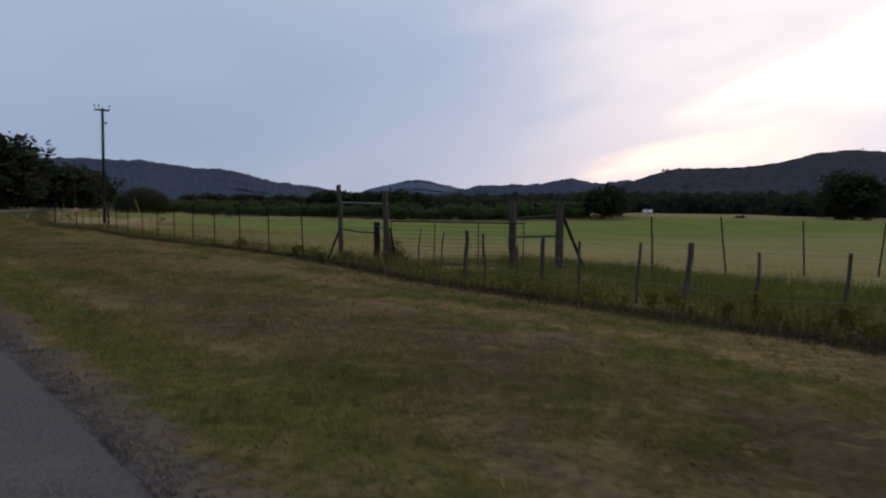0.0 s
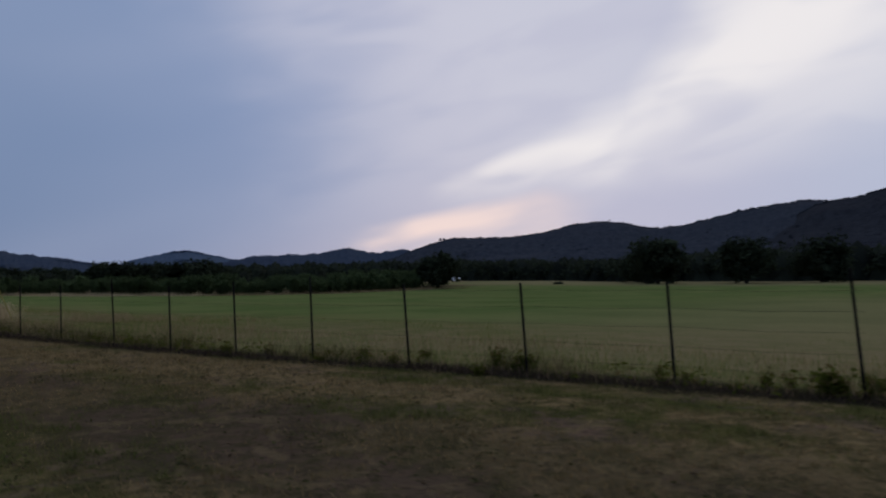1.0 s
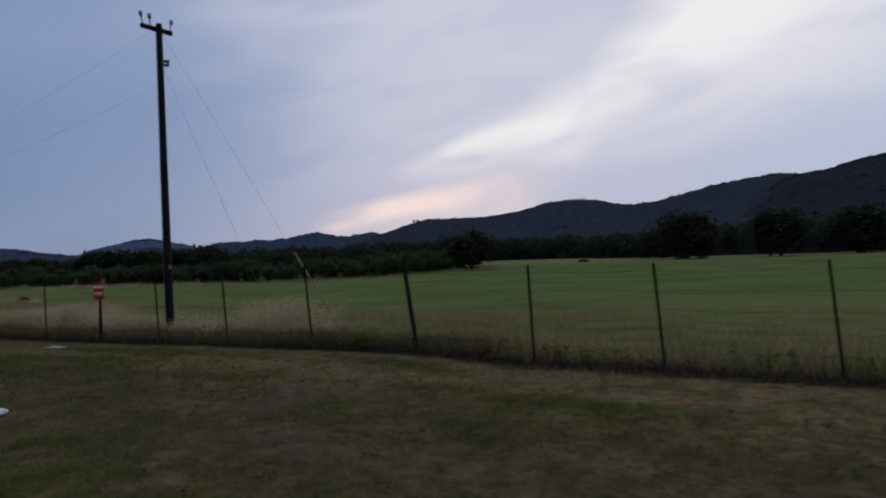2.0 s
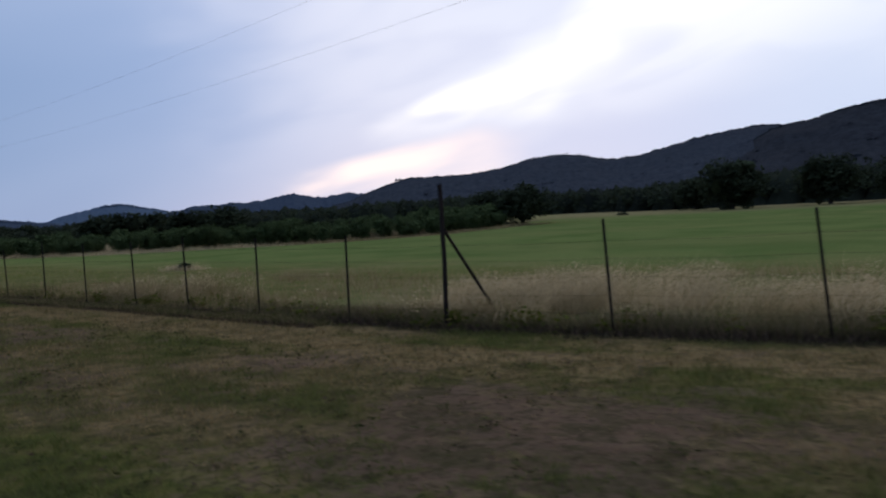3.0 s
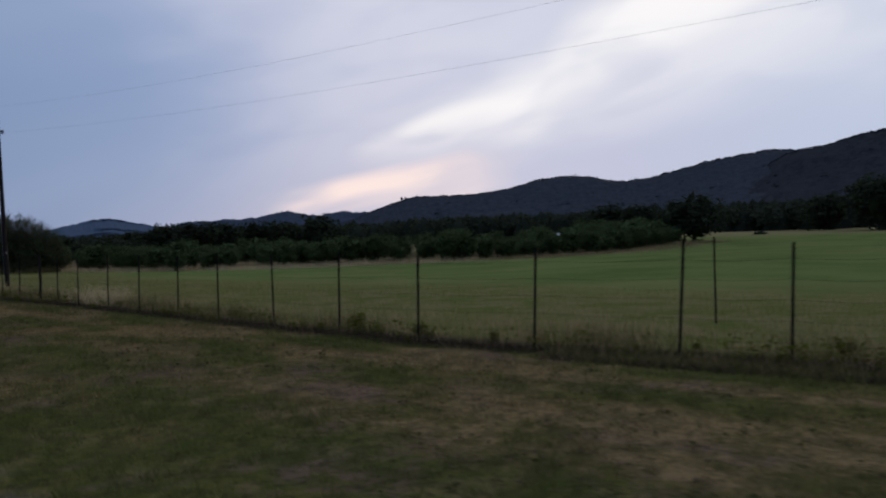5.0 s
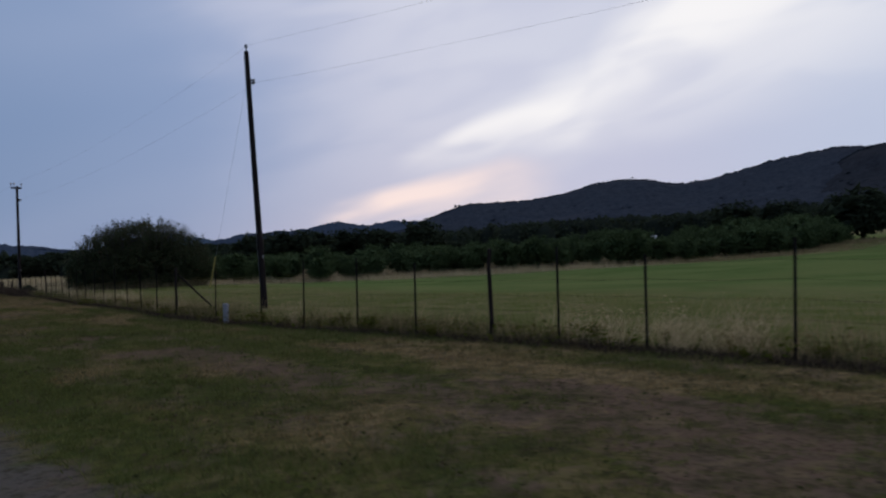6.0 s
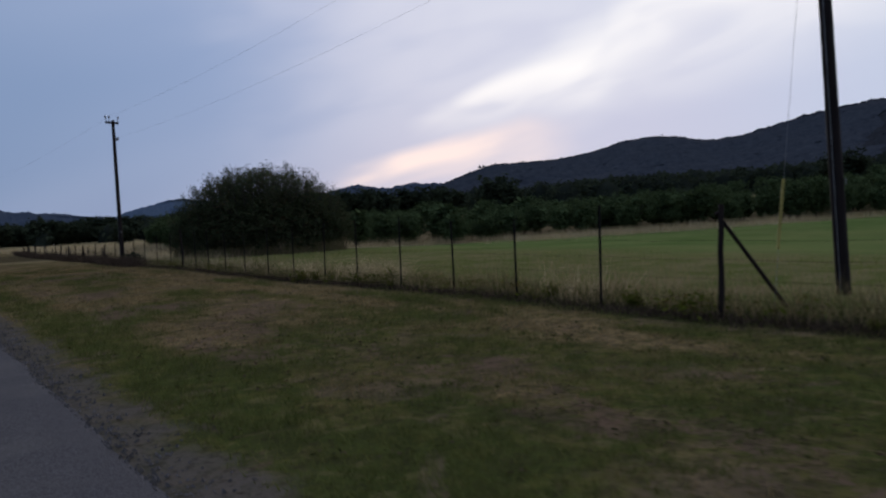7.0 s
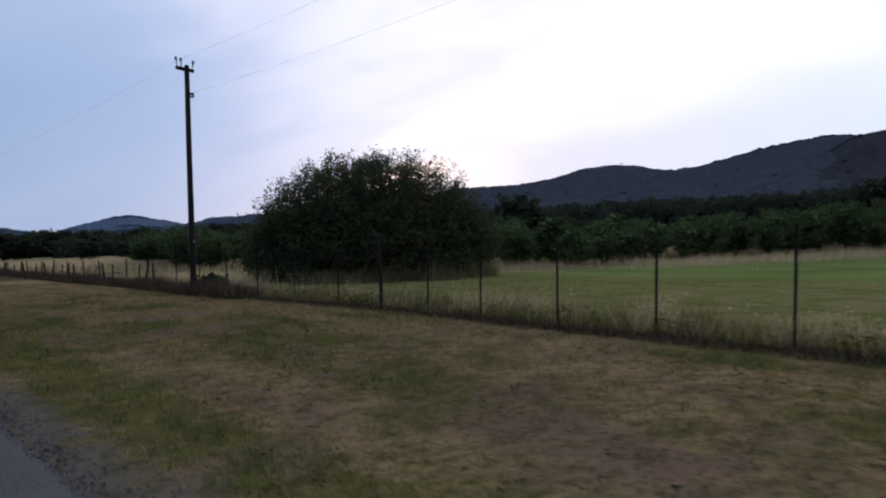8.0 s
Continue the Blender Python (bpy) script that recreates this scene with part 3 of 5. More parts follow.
def domes(name, centres, wide, high, mat, label, category, seed):
    """Rounded, uneven tree crowns as one mass, each a small lumpy dome."""
    r0 = np.random.RandomState(seed)
    n, ang = len(centres), np.arange(6) * np.pi / 3
    ring = np.concatenate([np.stack([np.cos(ang), np.sin(ang), np.full(6, -0.35)], -1), np.stack([np.cos(ang + 0.5) * 0.82, np.sin(ang + 0.5) * 0.82, np.full(6, 0.45)], -1), [(0, 0, 1.0)]])
    v = ring[None] * r0.uniform(0.7, 1.25, (n, 13, 1)) * np.stack([wide, wide, high], -1)[:, None] + np.asarray(centres)[:, None]
    f = []
    for j in range(6):
        k = (j + 1) % 6
        f += [(j, k, 6 + k), (j, 6 + k, 6 + j), (6 + j, 6 + k, 12)]
    f = np.array(f)[None] + (np.arange(n) * 13)[:, None, None]
    tagged(new(name, mesh_from(name, v.reshape(-1, 3), f.reshape(-1, 3), mat, True)), label, category, kind="stuff")


def hill(name, label, mat, crest, radius, depth, rough, seed, trees=0, foliage=None):
    """A wooded ridge along an arc round the valley: crest heights by bearing, slopes down to both sides, ragged with trees."""
    rnd = np.random.RandomState(seed)
    az, h = np.array(crest, float).T
    step = 1.1 / radius * 57.3 * (radius / 1150)
    a = np.arange(az[0], az[-1], step)
    H = np.interp(a, az, h)
    k = np.hanning(9)
    H = np.convolve(np.pad(H, 4, mode="edge"), k / k.sum(), "valid")
    def wave(n):
        w = rnd.rand(len(a) // n + 3)
        return np.interp(np.arange(len(a)) / n, np.arange(len(w)), w) - 0.5
    rows = 26
    vs = []
    for r in range(rows):
        u = r / (rows - 1)              # 0 foot of the near slope, 0.8 crest, 1 back
        v = u / 0.8
        lift = (v ** 1.35) if v <= 1 else max(0.0, 1 - (v - 1) / 0.25) ** 0.7
        rad = radius - depth * (1 - v) if v <= 1 else radius + depth * 0.6 * (v - 1)
        bumps = rough * (wave(3) * 0.9 + wave(6) * 1.1 + wave(17) * 0.9) * min(1, 0.35 + v)
        fold = h.max() * 0.10 * (wave(150) + wave(60) * 0.5) * math.sin(math.pi * min(v, 1))
        R = rad + radius * 0.02 * wave(90)
        z = (H + 1.5) * lift + bumps + fold - 2.0 * (r == 0)
        vs.append(np.stack([R * np.sin(np.radians(a)), 70 + R * np.cos(np.radians(a)), z], -1))
    V = np.stack(vs, 1)
    n = len(a)
    i = np.arange(n * rows).reshape(n, rows)
    f = np.stack([i[:-1, :-1], i[:-1, 1:], i[1:, 1:], i[1:, :-1]], -1).reshape(-1, 4)[:, ::-1]
    tagged(new(name, mesh_from(name, V.reshape(-1, 3), f, mat, True)), label, "hill", kind="structure")
    if trees:
        near = np.where((a > 40) & (a < 122))[0]
        i = near[rnd.randint(0, len(near), trees)]
        w = np.where(rnd.rand(trees) < 0.97, 20.0, 1 + 19 * rnd.rand(trees) ** 0.8)
        r, u = np.minimum(w.astype(int), 19), np.clip(w - np.minimum(w.astype(int), 19), 0, 1)[:, None]
        size = np.where(w == 20, rnd.uniform(0.8, 2.4, trees), rnd.uniform(2.5, 5.5, trees))
        c = V[i, r] * (1 - u) + V[i, r + 1] * u
        c[:, 2] -= 0.2 * size
        domes("hillside_trees", c, size, size * np.where(w == 20, 0.9, 0.42) * rnd.uniform(0.7, 1.2, trees), foliage, "dark cedars and oaks covering the hillside", "woods", seed + 40)


build_ground()
build_road()
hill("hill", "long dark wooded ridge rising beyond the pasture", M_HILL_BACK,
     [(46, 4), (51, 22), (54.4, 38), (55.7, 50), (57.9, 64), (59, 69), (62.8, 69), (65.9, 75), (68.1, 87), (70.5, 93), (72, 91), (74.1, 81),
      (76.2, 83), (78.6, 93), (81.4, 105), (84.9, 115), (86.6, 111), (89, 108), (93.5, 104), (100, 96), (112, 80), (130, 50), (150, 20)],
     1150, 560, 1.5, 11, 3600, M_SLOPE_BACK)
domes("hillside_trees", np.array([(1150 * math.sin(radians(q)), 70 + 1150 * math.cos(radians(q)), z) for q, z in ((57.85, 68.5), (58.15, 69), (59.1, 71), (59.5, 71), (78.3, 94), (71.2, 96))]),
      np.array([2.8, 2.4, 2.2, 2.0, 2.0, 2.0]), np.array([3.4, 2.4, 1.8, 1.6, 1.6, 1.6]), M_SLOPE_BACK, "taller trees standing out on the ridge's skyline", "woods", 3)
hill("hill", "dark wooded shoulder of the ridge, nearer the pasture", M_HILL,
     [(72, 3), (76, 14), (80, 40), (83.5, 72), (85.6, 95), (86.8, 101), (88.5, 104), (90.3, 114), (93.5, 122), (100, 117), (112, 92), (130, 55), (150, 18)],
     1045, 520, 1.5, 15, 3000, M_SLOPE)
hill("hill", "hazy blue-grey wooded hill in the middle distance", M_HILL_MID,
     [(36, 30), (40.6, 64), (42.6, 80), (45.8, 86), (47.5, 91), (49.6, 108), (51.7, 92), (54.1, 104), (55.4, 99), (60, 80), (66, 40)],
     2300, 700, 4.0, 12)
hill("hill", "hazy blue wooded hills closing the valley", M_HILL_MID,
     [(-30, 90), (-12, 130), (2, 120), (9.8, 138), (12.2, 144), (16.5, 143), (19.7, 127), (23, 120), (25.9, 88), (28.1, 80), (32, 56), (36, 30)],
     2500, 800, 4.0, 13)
hill("hill", "peak far down the valley, pale blue with painted haze", M_HILL_FAR,
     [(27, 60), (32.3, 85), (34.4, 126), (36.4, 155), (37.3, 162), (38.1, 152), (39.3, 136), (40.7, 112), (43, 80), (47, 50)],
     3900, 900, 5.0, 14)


# ---- trees ----
def leaf_cards(centres, size, per, spread, rnd, flat=0.35, tilt=0.6):
    """Many small four-cornered leaves scattered round the centres."""
    n = len(centres) * per
    c = np.repeat(centres, per, 0) + rnd.normal(0, spread, (n, 3)) * (1, 1, 0.75)
    d1 = rnd.normal(0, 1, (n, 3))
    d1[:, 2] *= flat
    d1 /= np.linalg.norm(d1, axis=1)[:, None]
    d2 = np.cross(d1, rnd.normal(0, tilt, (n, 3)) + (0, 0, 1))
    d2 /= np.linalg.norm(d2, axis=1)[:, None] + 1e-9
    s = size * (0.55 + 0.9 * rnd.rand(n, 1))
    a, b = d1 * s, d2 * s * 0.45
    v = np.stack([c - a, c - b, c + a, c + b], 1).reshape(-1, 3)
    return v, np.arange(n * 4).reshape(n, 4)


def crown_points(n, rx, ry, rz, z0, rnd, lumps=9, hollow=0.35, flat_base=0.35):
    """Clump centres on the shells of several overlapping lobes: an uneven crown with gaps."""
    lobes = rnd.normal(0, 1, (lumps, 3))
    lobes /= np.linalg.norm(lobes, axis=1)[:, None]
    lobes *= (0.35 + 0.35 * rnd.rand(lumps, 1))
    lobes[:, 2] = lobes[:, 2] * 0.8 + 0.05
    size = 0.30 + 0.28 * rnd.rand(lumps)
    k = rnd.randint(0, lumps, n)
    d = rnd.normal(0, 1, (n, 3))
    d /= np.linalg.norm(d, axis=1)[:, None]
    r = hollow + (1 - hollow) * rnd.rand(n, 1) ** 0.4
    p = lobes[k] + d * r * size[k][:, None]
    low = p[:, 2] < -flat_base
    p[low, 2] = -flat_base - 0.12 * rnd.rand(low.sum())
    return p * (rx, ry, rz) + (0, 0, z0)


def limbs(height, spread, trunks, rnd, base=0.16, fork=0.35):
    """Tapered trunks with forking limbs."""
    out = []
    for k in range(trunks):
        a = rnd.rand() * 6.28
        lean = spread * (0.15 + 0.35 * rnd.rand()) * (0.3 if trunks == 1 else 1.0)
        foot = np.array([math.cos(a), math.sin(a), 0]) * (0.0 if trunks == 1 else 0.25 + 0.2 * rnd.rand())
        mid = foot + (math.cos(a) * lean * 0.4, math.sin(a) * lean * 0.4, height * fork)
        pts = [foot - (0, 0, 0.1), foot * 0.9 + (0, 0, 0.15), mid * 0.55 + foot * 0.45, mid]
        out.append(tube(pts, [base * 1.5, base * 1.1, base * 0.9, base * 0.75], 7, 0.25, rnd.randint(9999)))
        for j in range(5):
            b = a + (rnd.rand() - 0.5) * (2.4 if trunks > 1 else 6.28)
            reach = spread * (0.45 + 0.5 * rnd.rand())
            end = np.array([math.cos(b) * reach, math.sin(b) * reach, height * (0.55 + 0.38 * rnd.rand())])
            bend = mid * 0.5 + end * 0.5 + rnd.normal(0, 0.12, 3) * spread * 0.4
            out.append(tube([mid, bend, end], [base * 0.55, base * 0.35, base * 0.1], 5, 0.2, rnd.randint(9999)))
    return out


def tree_meshes(seed, height, rx, mat, clumps, per, leaf, trunks=1, z0=0.60, rz=0.42, base=0.16, spread=0.28, lumps=11, skirt=0.35, heart=0.62):
    rnd = np.random.RandomState(seed)
    wood = made("trunk", M_BARK, *limbs(height, rx * 0.8, trunks, rnd, base))
    v, f = leaf_cards(crown_points(clumps, rx, rx * 0.95, height * rz * 1.15, height * z0, rnd, lumps, 0.35, skirt), leaf, per, spread, rnd)
    inner = crown_points(int(clumps * heart), rx * 0.72, rx * 0.70, height * rz * 0.92, height * z0 * 0.98, rnd, lumps, 0.0, skirt)
    v, f = join((v, f), leaf_cards(inner, leaf * 3.2, 3, spread, rnd))
    return wood, mesh_from("crown", v, f, mat)


def plant_tree(name, meshes, x, y, turn, scale, label, category="tree", group=""):
    ob = thing(name, pose(x, y, float(ground_z(x, y)), 0, 0, turn) @ Matrix.Scale(scale, 4), label, category, group)
    part("trunk", meshes[0], ob)
    part("crown", meshes[1], ob)
    return ob


ORCHARD = [tree_meshes(20 + i, 5.0, 2.9, M_LEAF, 400, 16, 0.152, trunks=1 + (i % 2), z0=0.50, rz=0.54, base=0.13, spread=0.24, lumps=8, skirt=0.5, heart=0.5) for i in range(6)]
OAKS = [tree_meshes(40 + i, 10.0, 7.6, M_LEAF_DARK, 360, 12, 0.44, trunks=1, z0=0.48, rz=0.56, base=0.36, spread=0.5, lumps=18, skirt=0.58) for i in range(5)]
FAR_OAKS = [tree_meshes(60 + i, 10.0, 7.6, M_LEAF_DARK, 190, 10, 0.62, trunks=1, z0=0.48, rz=0.56, base=0.36, spread=0.5, lumps=18, skirt=0.58) for i in range(5)]


def along(pts, gap):
    """Points every gap metres along a polyline."""
    p = np.array(pts, float)
    s = np.r_[0, np.cumsum(np.linalg.norm(np.diff(p, axis=0), axis=1))]
    q = np.arange(0, s[-1], gap)
    return np.stack([np.interp(q, s, p[:, 0]), np.interp(q, s, p[:, 1])], -1)


rnd = np.random.RandomState(7)
for k, row in enumerate((0.0, 4.5, 9.5, 16.0)):
    for x, y in along(EDGE, 3.2 + 0.4 * k):
        x, y = x + row * 0.75 + rnd.normal(0, 0.7), y + row * 0.75 + rnd.normal(0, 0.7)
        plant_tree("orchard_tree", ORCHARD[rnd.randint(6)], x, y, rnd.rand() * 360, 0.41 + 0.28 * rnd.rand() ** 1.4 + 0.02 * k + 0.0030 * (x - 62),
                   "small spreading green tree in a row beyond the pasture", "tree", "row of small trees")
for x, y, s, k in ((141, 115.5, 0.85, 0), (201, 83, 1.3, 1), (206, 61, 1.2, 2), (213, 44, 1.15, 3), (222, 96, 0.9, 4), (161, 129, 0.75, 2), (176, 141, 0.8, 3)):
    plant_tree("oak_tree", OAKS[k], x, y, 40 * k, s, "broad dark live oak standing at the pasture's edge", "tree", "oaks in the pasture")
plant_tree("oak_tree", OAKS[3], 26, 193, 70, 1.65, "tall dark spreading oak beside the road", "tree")
for x, y, s in ((57, 169.5, 0.55), (59.5, 166, 0.6), (62.5, 163, 0.52), (65.5, 160.5, 0.5), (54, 172, 0.55)):
    plant_tree("scrub_tree", ORCHARD[int(x) % 6], x, y, 47 * x, s, "low dark scrub tree close behind the big mesquite", "tree", "scrub behind the mesquite")
# taller trees behind the rows
for k in range(46):
    a, r = radians(8 + 50 * (k + rnd.rand()) / 46), 168 + 75 * rnd.rand()
    x, y = r * math.sin(a), 70 + r * math.cos(a)
    if offset_of(x, y) > 34:
        plant_tree("oak_tree", FAR_OAKS[rnd.randint(5)], x, y, rnd.rand() * 360, (0.72 if 0.66 < a < 0.84 else 0.28) + 0.12 * rnd.rand(),
                   "dark green tree in the woods behind the pasture", "tree", "trees behind the pasture")
# scrub past the big tree by the bend
for k, (x, y) in enumerate(np.vstack([along([(60, 186), (72, 204), (88, 228)], 2.6), along([(66, 186), (79, 206), (95, 230)], 3.0)])):
    plant_tree("scrub_tree", ORCHARD[rnd.randint(6)], x + rnd.normal(0, 1.0), y + rnd.normal(0, 1.0), rnd.rand() * 360, 0.50 + 0.26 * rnd.rand(),
               "low green scrub tree on dry ground", "tree", "scrub trees by the bend")


# woods across the road and beyond the dry pasture
for k in range(26):
    x, y = lane_point(200 + 150 * rnd.rand(), -16 - 50 * rnd.rand())
    plant_tree("oak_tree", FAR_OAKS[rnd.randint(5)], float(x), float(y), rnd.rand() * 360, 0.7 + 0.25 * rnd.rand(),
               "dark tree in the woods across the road", "tree", "trees across the road")
for k in range(34):
    q, r = 3 + 13.0 * (k + rnd.rand()) / 34, 262 + 50 * rnd.rand()
    x, y = r * math.sin(radians(q)), r * math.cos(radians(q))
    if abs(offset_of(x, y)) > 8:
        plant_tree("oak_tree", FAR_OAKS[rnd.randint(5)], x, y, rnd.rand() * 360, float(np.interp(q, (3, 13, 17.5), (1.3, 1.25, 0.8))) + 0.2 * rnd.rand(),
                   "tall dark oak where the road bends away", "tree", "tall trees at the bend")
for k in range(95):
    a, r = radians(12 + 36 * (k + rnd.rand()) / 95), 225 + 70 * rnd.rand()
    x, y = 20 + r * math.sin(a), 145 + r * math.cos(a)
    if offset_of(x, y) > 14:
        plant_tree("oak_tree", FAR_OAKS[rnd.randint(5)], x, y, rnd.rand() * 360, 0.58 + 0.26 * rnd.rand(),
                   "dark tree in the woods beyond the dry pasture", "tree", "trees beyond the dry pasture")


def far_woods():
    """The belt of trees at the foot of the hills, as one mass of leaf clumps."""
    r0 = np.random.RandomState(61)
    a = np.radians(np.r_[r0.uniform(-25, 150, 1500), r0.uniform(58, 122, 700)])
    r = np.r_[r0.uniform(275, 560, 1500), np.interp(a[1500:], (1.0, 1.3, 1.4), (272, 268, 240)) + 60 * r0.rand(700) ** 1.3]
    x, y = r * np.sin(a), 70 + r * np.cos(a)
    q = np.degrees(np.arctan2(x, y - 5))
    keep = (np.abs(offset_of(x, y)) > 22) & ~((q > 53.4) & (q < 55.8) & (np.hypot(x, y - 5) < 312))
    x, y, q, n = x[keep], y[keep], q[keep], keep.sum()
    h = r0.uniform(5.5, 8.5, n) * np.interp(np.hypot(x, y - 70), (250, 330, 560), (1.0, 1.25, 1.7)) * np.interp(q, (30, 48, 66, 74), (0.75, 1.0, 1.0, 1.3))
    m = 30
    d = r0.normal(0, 1, (n, m, 3))
    d /= np.linalg.norm(d, axis=2)[:, :, None]
    d[:, :, 2] = np.abs(d[:, :, 2]) * 1.0 - 0.25
    c = np.stack([x, y, ground_z(x, y) + h * 0.42], -1)[:, None] + d * (h * 0.62)[:, None, None] * (1, 1, 0.9)
    v, f = leaf_cards(c.reshape(-1, 3), 0.72, 4, 0.75, r0)
    tagged(new("woods", mesh_from("woods", v, f, M_LEAF_DARK)), "dark belt of woodland at the foot of the hills", "woods", kind="stuff")
    # added domes fill the crowns; their dark colour imitates inner shade
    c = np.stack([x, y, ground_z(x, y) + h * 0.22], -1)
    domes("woods", c, h * 0.52, h * 0.68, M_INNER_SHADE, "dark filler domes in the woodland trees, coloured as inner shade", "woods", 62)


far_woods()


def mesquite(x, y):
    """The big rounded thicket-like tree by the fence: many stems, dense below, thin twigs standing out of its top."""
    r0 = np.random.RandomState(77)
    ob = thing("mesquite_tree", pose(x, y, float(ground_z(x, y))), "wide dark mesquite with thin twiggy top beside the fence", "tree")
    part("trunk", made("trunk", M_BARK, *limbs(4.6, 3.8, 7, r0, 0.13, 0.3)), ob)
    n = 3000
    a, q, u = r0.rand(n) * 6.28, r0.rand(n) ** 0.5, r0.rand(n) ** 0.9
    dome = 1.05 + 3.35 * (1 - q ** 2.2) ** 0.5              # the outline: sloping sides, an arched top
    dome += 0.30 * np.sin(a * 5 + q * 7) * q + 0.25 * np.sin(a * 9 + 2)
    foot = 0.95 + 0.30 * np.sin(a * 4) - 0.55 * q
    c = np.stack([np.cos(a) * q * 5.75, np.sin(a) * q * 5.4, foot + (dome - foot) * u], -1)
    fine = leaf_cards(c, 0.075, 34, 0.22, r0)
    deep = leaf_cards((c[::2] - (0, 0, 1.6)) * (0.86, 0.86, 0.80) + (0, 0, 1.5), 0.26, 4, 0.18, r0)
    v, f = join(fine, deep)
    part("crown", mesh_from("crown", v, f, M_MESQ), ob)
    twigs, tips = [], []
    for k in range(380):
        a, q = r0.rand() * 6.28, r0.rand() ** 0.6
        bx, by = math.cos(a) * 5.2 * q, math.sin(a) * 4.9 * q
        bz = 0.9 + 3.65 * math.sqrt(max(0, 1 - q ** 2.2))
        ln = 0.35 + 0.85 * r0.rand() ** 1.5
        tip = np.array([bx * 1.08 + r0.normal(0, 0.25), by * 1.08 + r0.normal(0, 0.25), bz + ln])
        twigs.append(tube([(bx, by, bz - 0.3), ((bx + tip[0]) / 2 + 0.05, (by + tip[1]) / 2, bz + ln * 0.5), tip], [0.02, 0.012, 0.005], 4, 0, k))
        for u in (0.45, 0.65, 0.8, 0.95, 1.02):
            tips.append(np.array([bx, by, bz]) * (1 - u) + tip * u)
    for k in range(74):                                     # leaders that stand up out of the crown
        a, q = r0.rand() * 6.28, 0.9 * r0.rand() ** 0.6
        foot = np.array([math.cos(a) * 5.2 * q, math.sin(a) * 4.9 * q, 0.7 + 3.4 * math.sqrt(1 - q ** 2.2)])
        tip = foot + (r0.normal(0, 0.3) + 0.25 * math.cos(a), r0.normal(0, 0.3), 0.8 + 0.75 * r0.rand())
        bend = (foot + tip) / 2 + r0.normal(0, 0.08, 3)
        twigs.append(tube([foot - (0, 0, 0.4), bend, tip], [0.026, 0.016, 0.006], 4, 0, k))
        for u in np.linspace(0.35, 1.0, 9):
            tips.append(foot * (1 - u) + tip * u + r0.normal(0, 0.07, 3))
    tagged(part("twig_spray", made("twig_spray", M_BARK, *twigs), ob), kind="stuff")
    v, f = leaf_cards(np.array(tips), 0.055, 12, 0.12, r0)
    part("top_leaves", mesh_from("top_leaves", v, f, M_MESQ), ob)


mesquite(47.4, 163.6)


# ---- fences ----
def steel_post(h):
    """A T-section steel fence post."""
    return made("post", M_STEEL, box(0, 0, h / 2 - 0.2, 0.008, 0.034, h + 0.4), box(0.017, 0, h / 2 - 0.2, 0.026, 0.008, h + 0.4),
                *[box(-0.009, 0, z, 0.006, 0.02, 0.014) for z in np.arange(0.15, h, 0.12)])


def timber(name, mat, h, r, seed, lean=0.03, sides=9):
    """A rough upright post, slightly crooked."""
    r0 = np.random.RandomState(seed)
    z = np.linspace(-0.3, h, 7)
    pts = [(r0.normal(0, lean), r0.normal(0, lean), k) for k in z]
    pts[0] = (0, 0, -0.3)
    return made(name, mat, tube(pts, [r * (1.1 - 0.03 * k + 0.06 * r0.rand()) for k in range(7)], sides, 0.18, seed), smooth=False)


def strand(points, r=0.004, sides=4):
    return tube(points, [r] * len(points), sides)


POSTS = [steel_post(h) for h in (1.45, 1.55, 1.62, 1.66)]
TALL = timber("corner_post", M_DARKWOOD, 2.34, 0.038, 5, 0.008)
SHORT = timber("corner_post", M_DARKWOOD, 1.56, 0.038, 7, 0.006)
THICK = timber("line_post", M_DARKWOOD, 1.65, 0.038, 6, 0.012)


LEANS = ((0, 43, 48, 52, 57, 61.7, 75, 80, 86, 95, 104, 110, 120, 135, 160), (5.0, 4.8, 6.6, 5.0, 4.4, 1.0, 2.2, 1.8, 0.6, -2.8, -1.2, -3.0, -2.6, -2.4, -2.8))


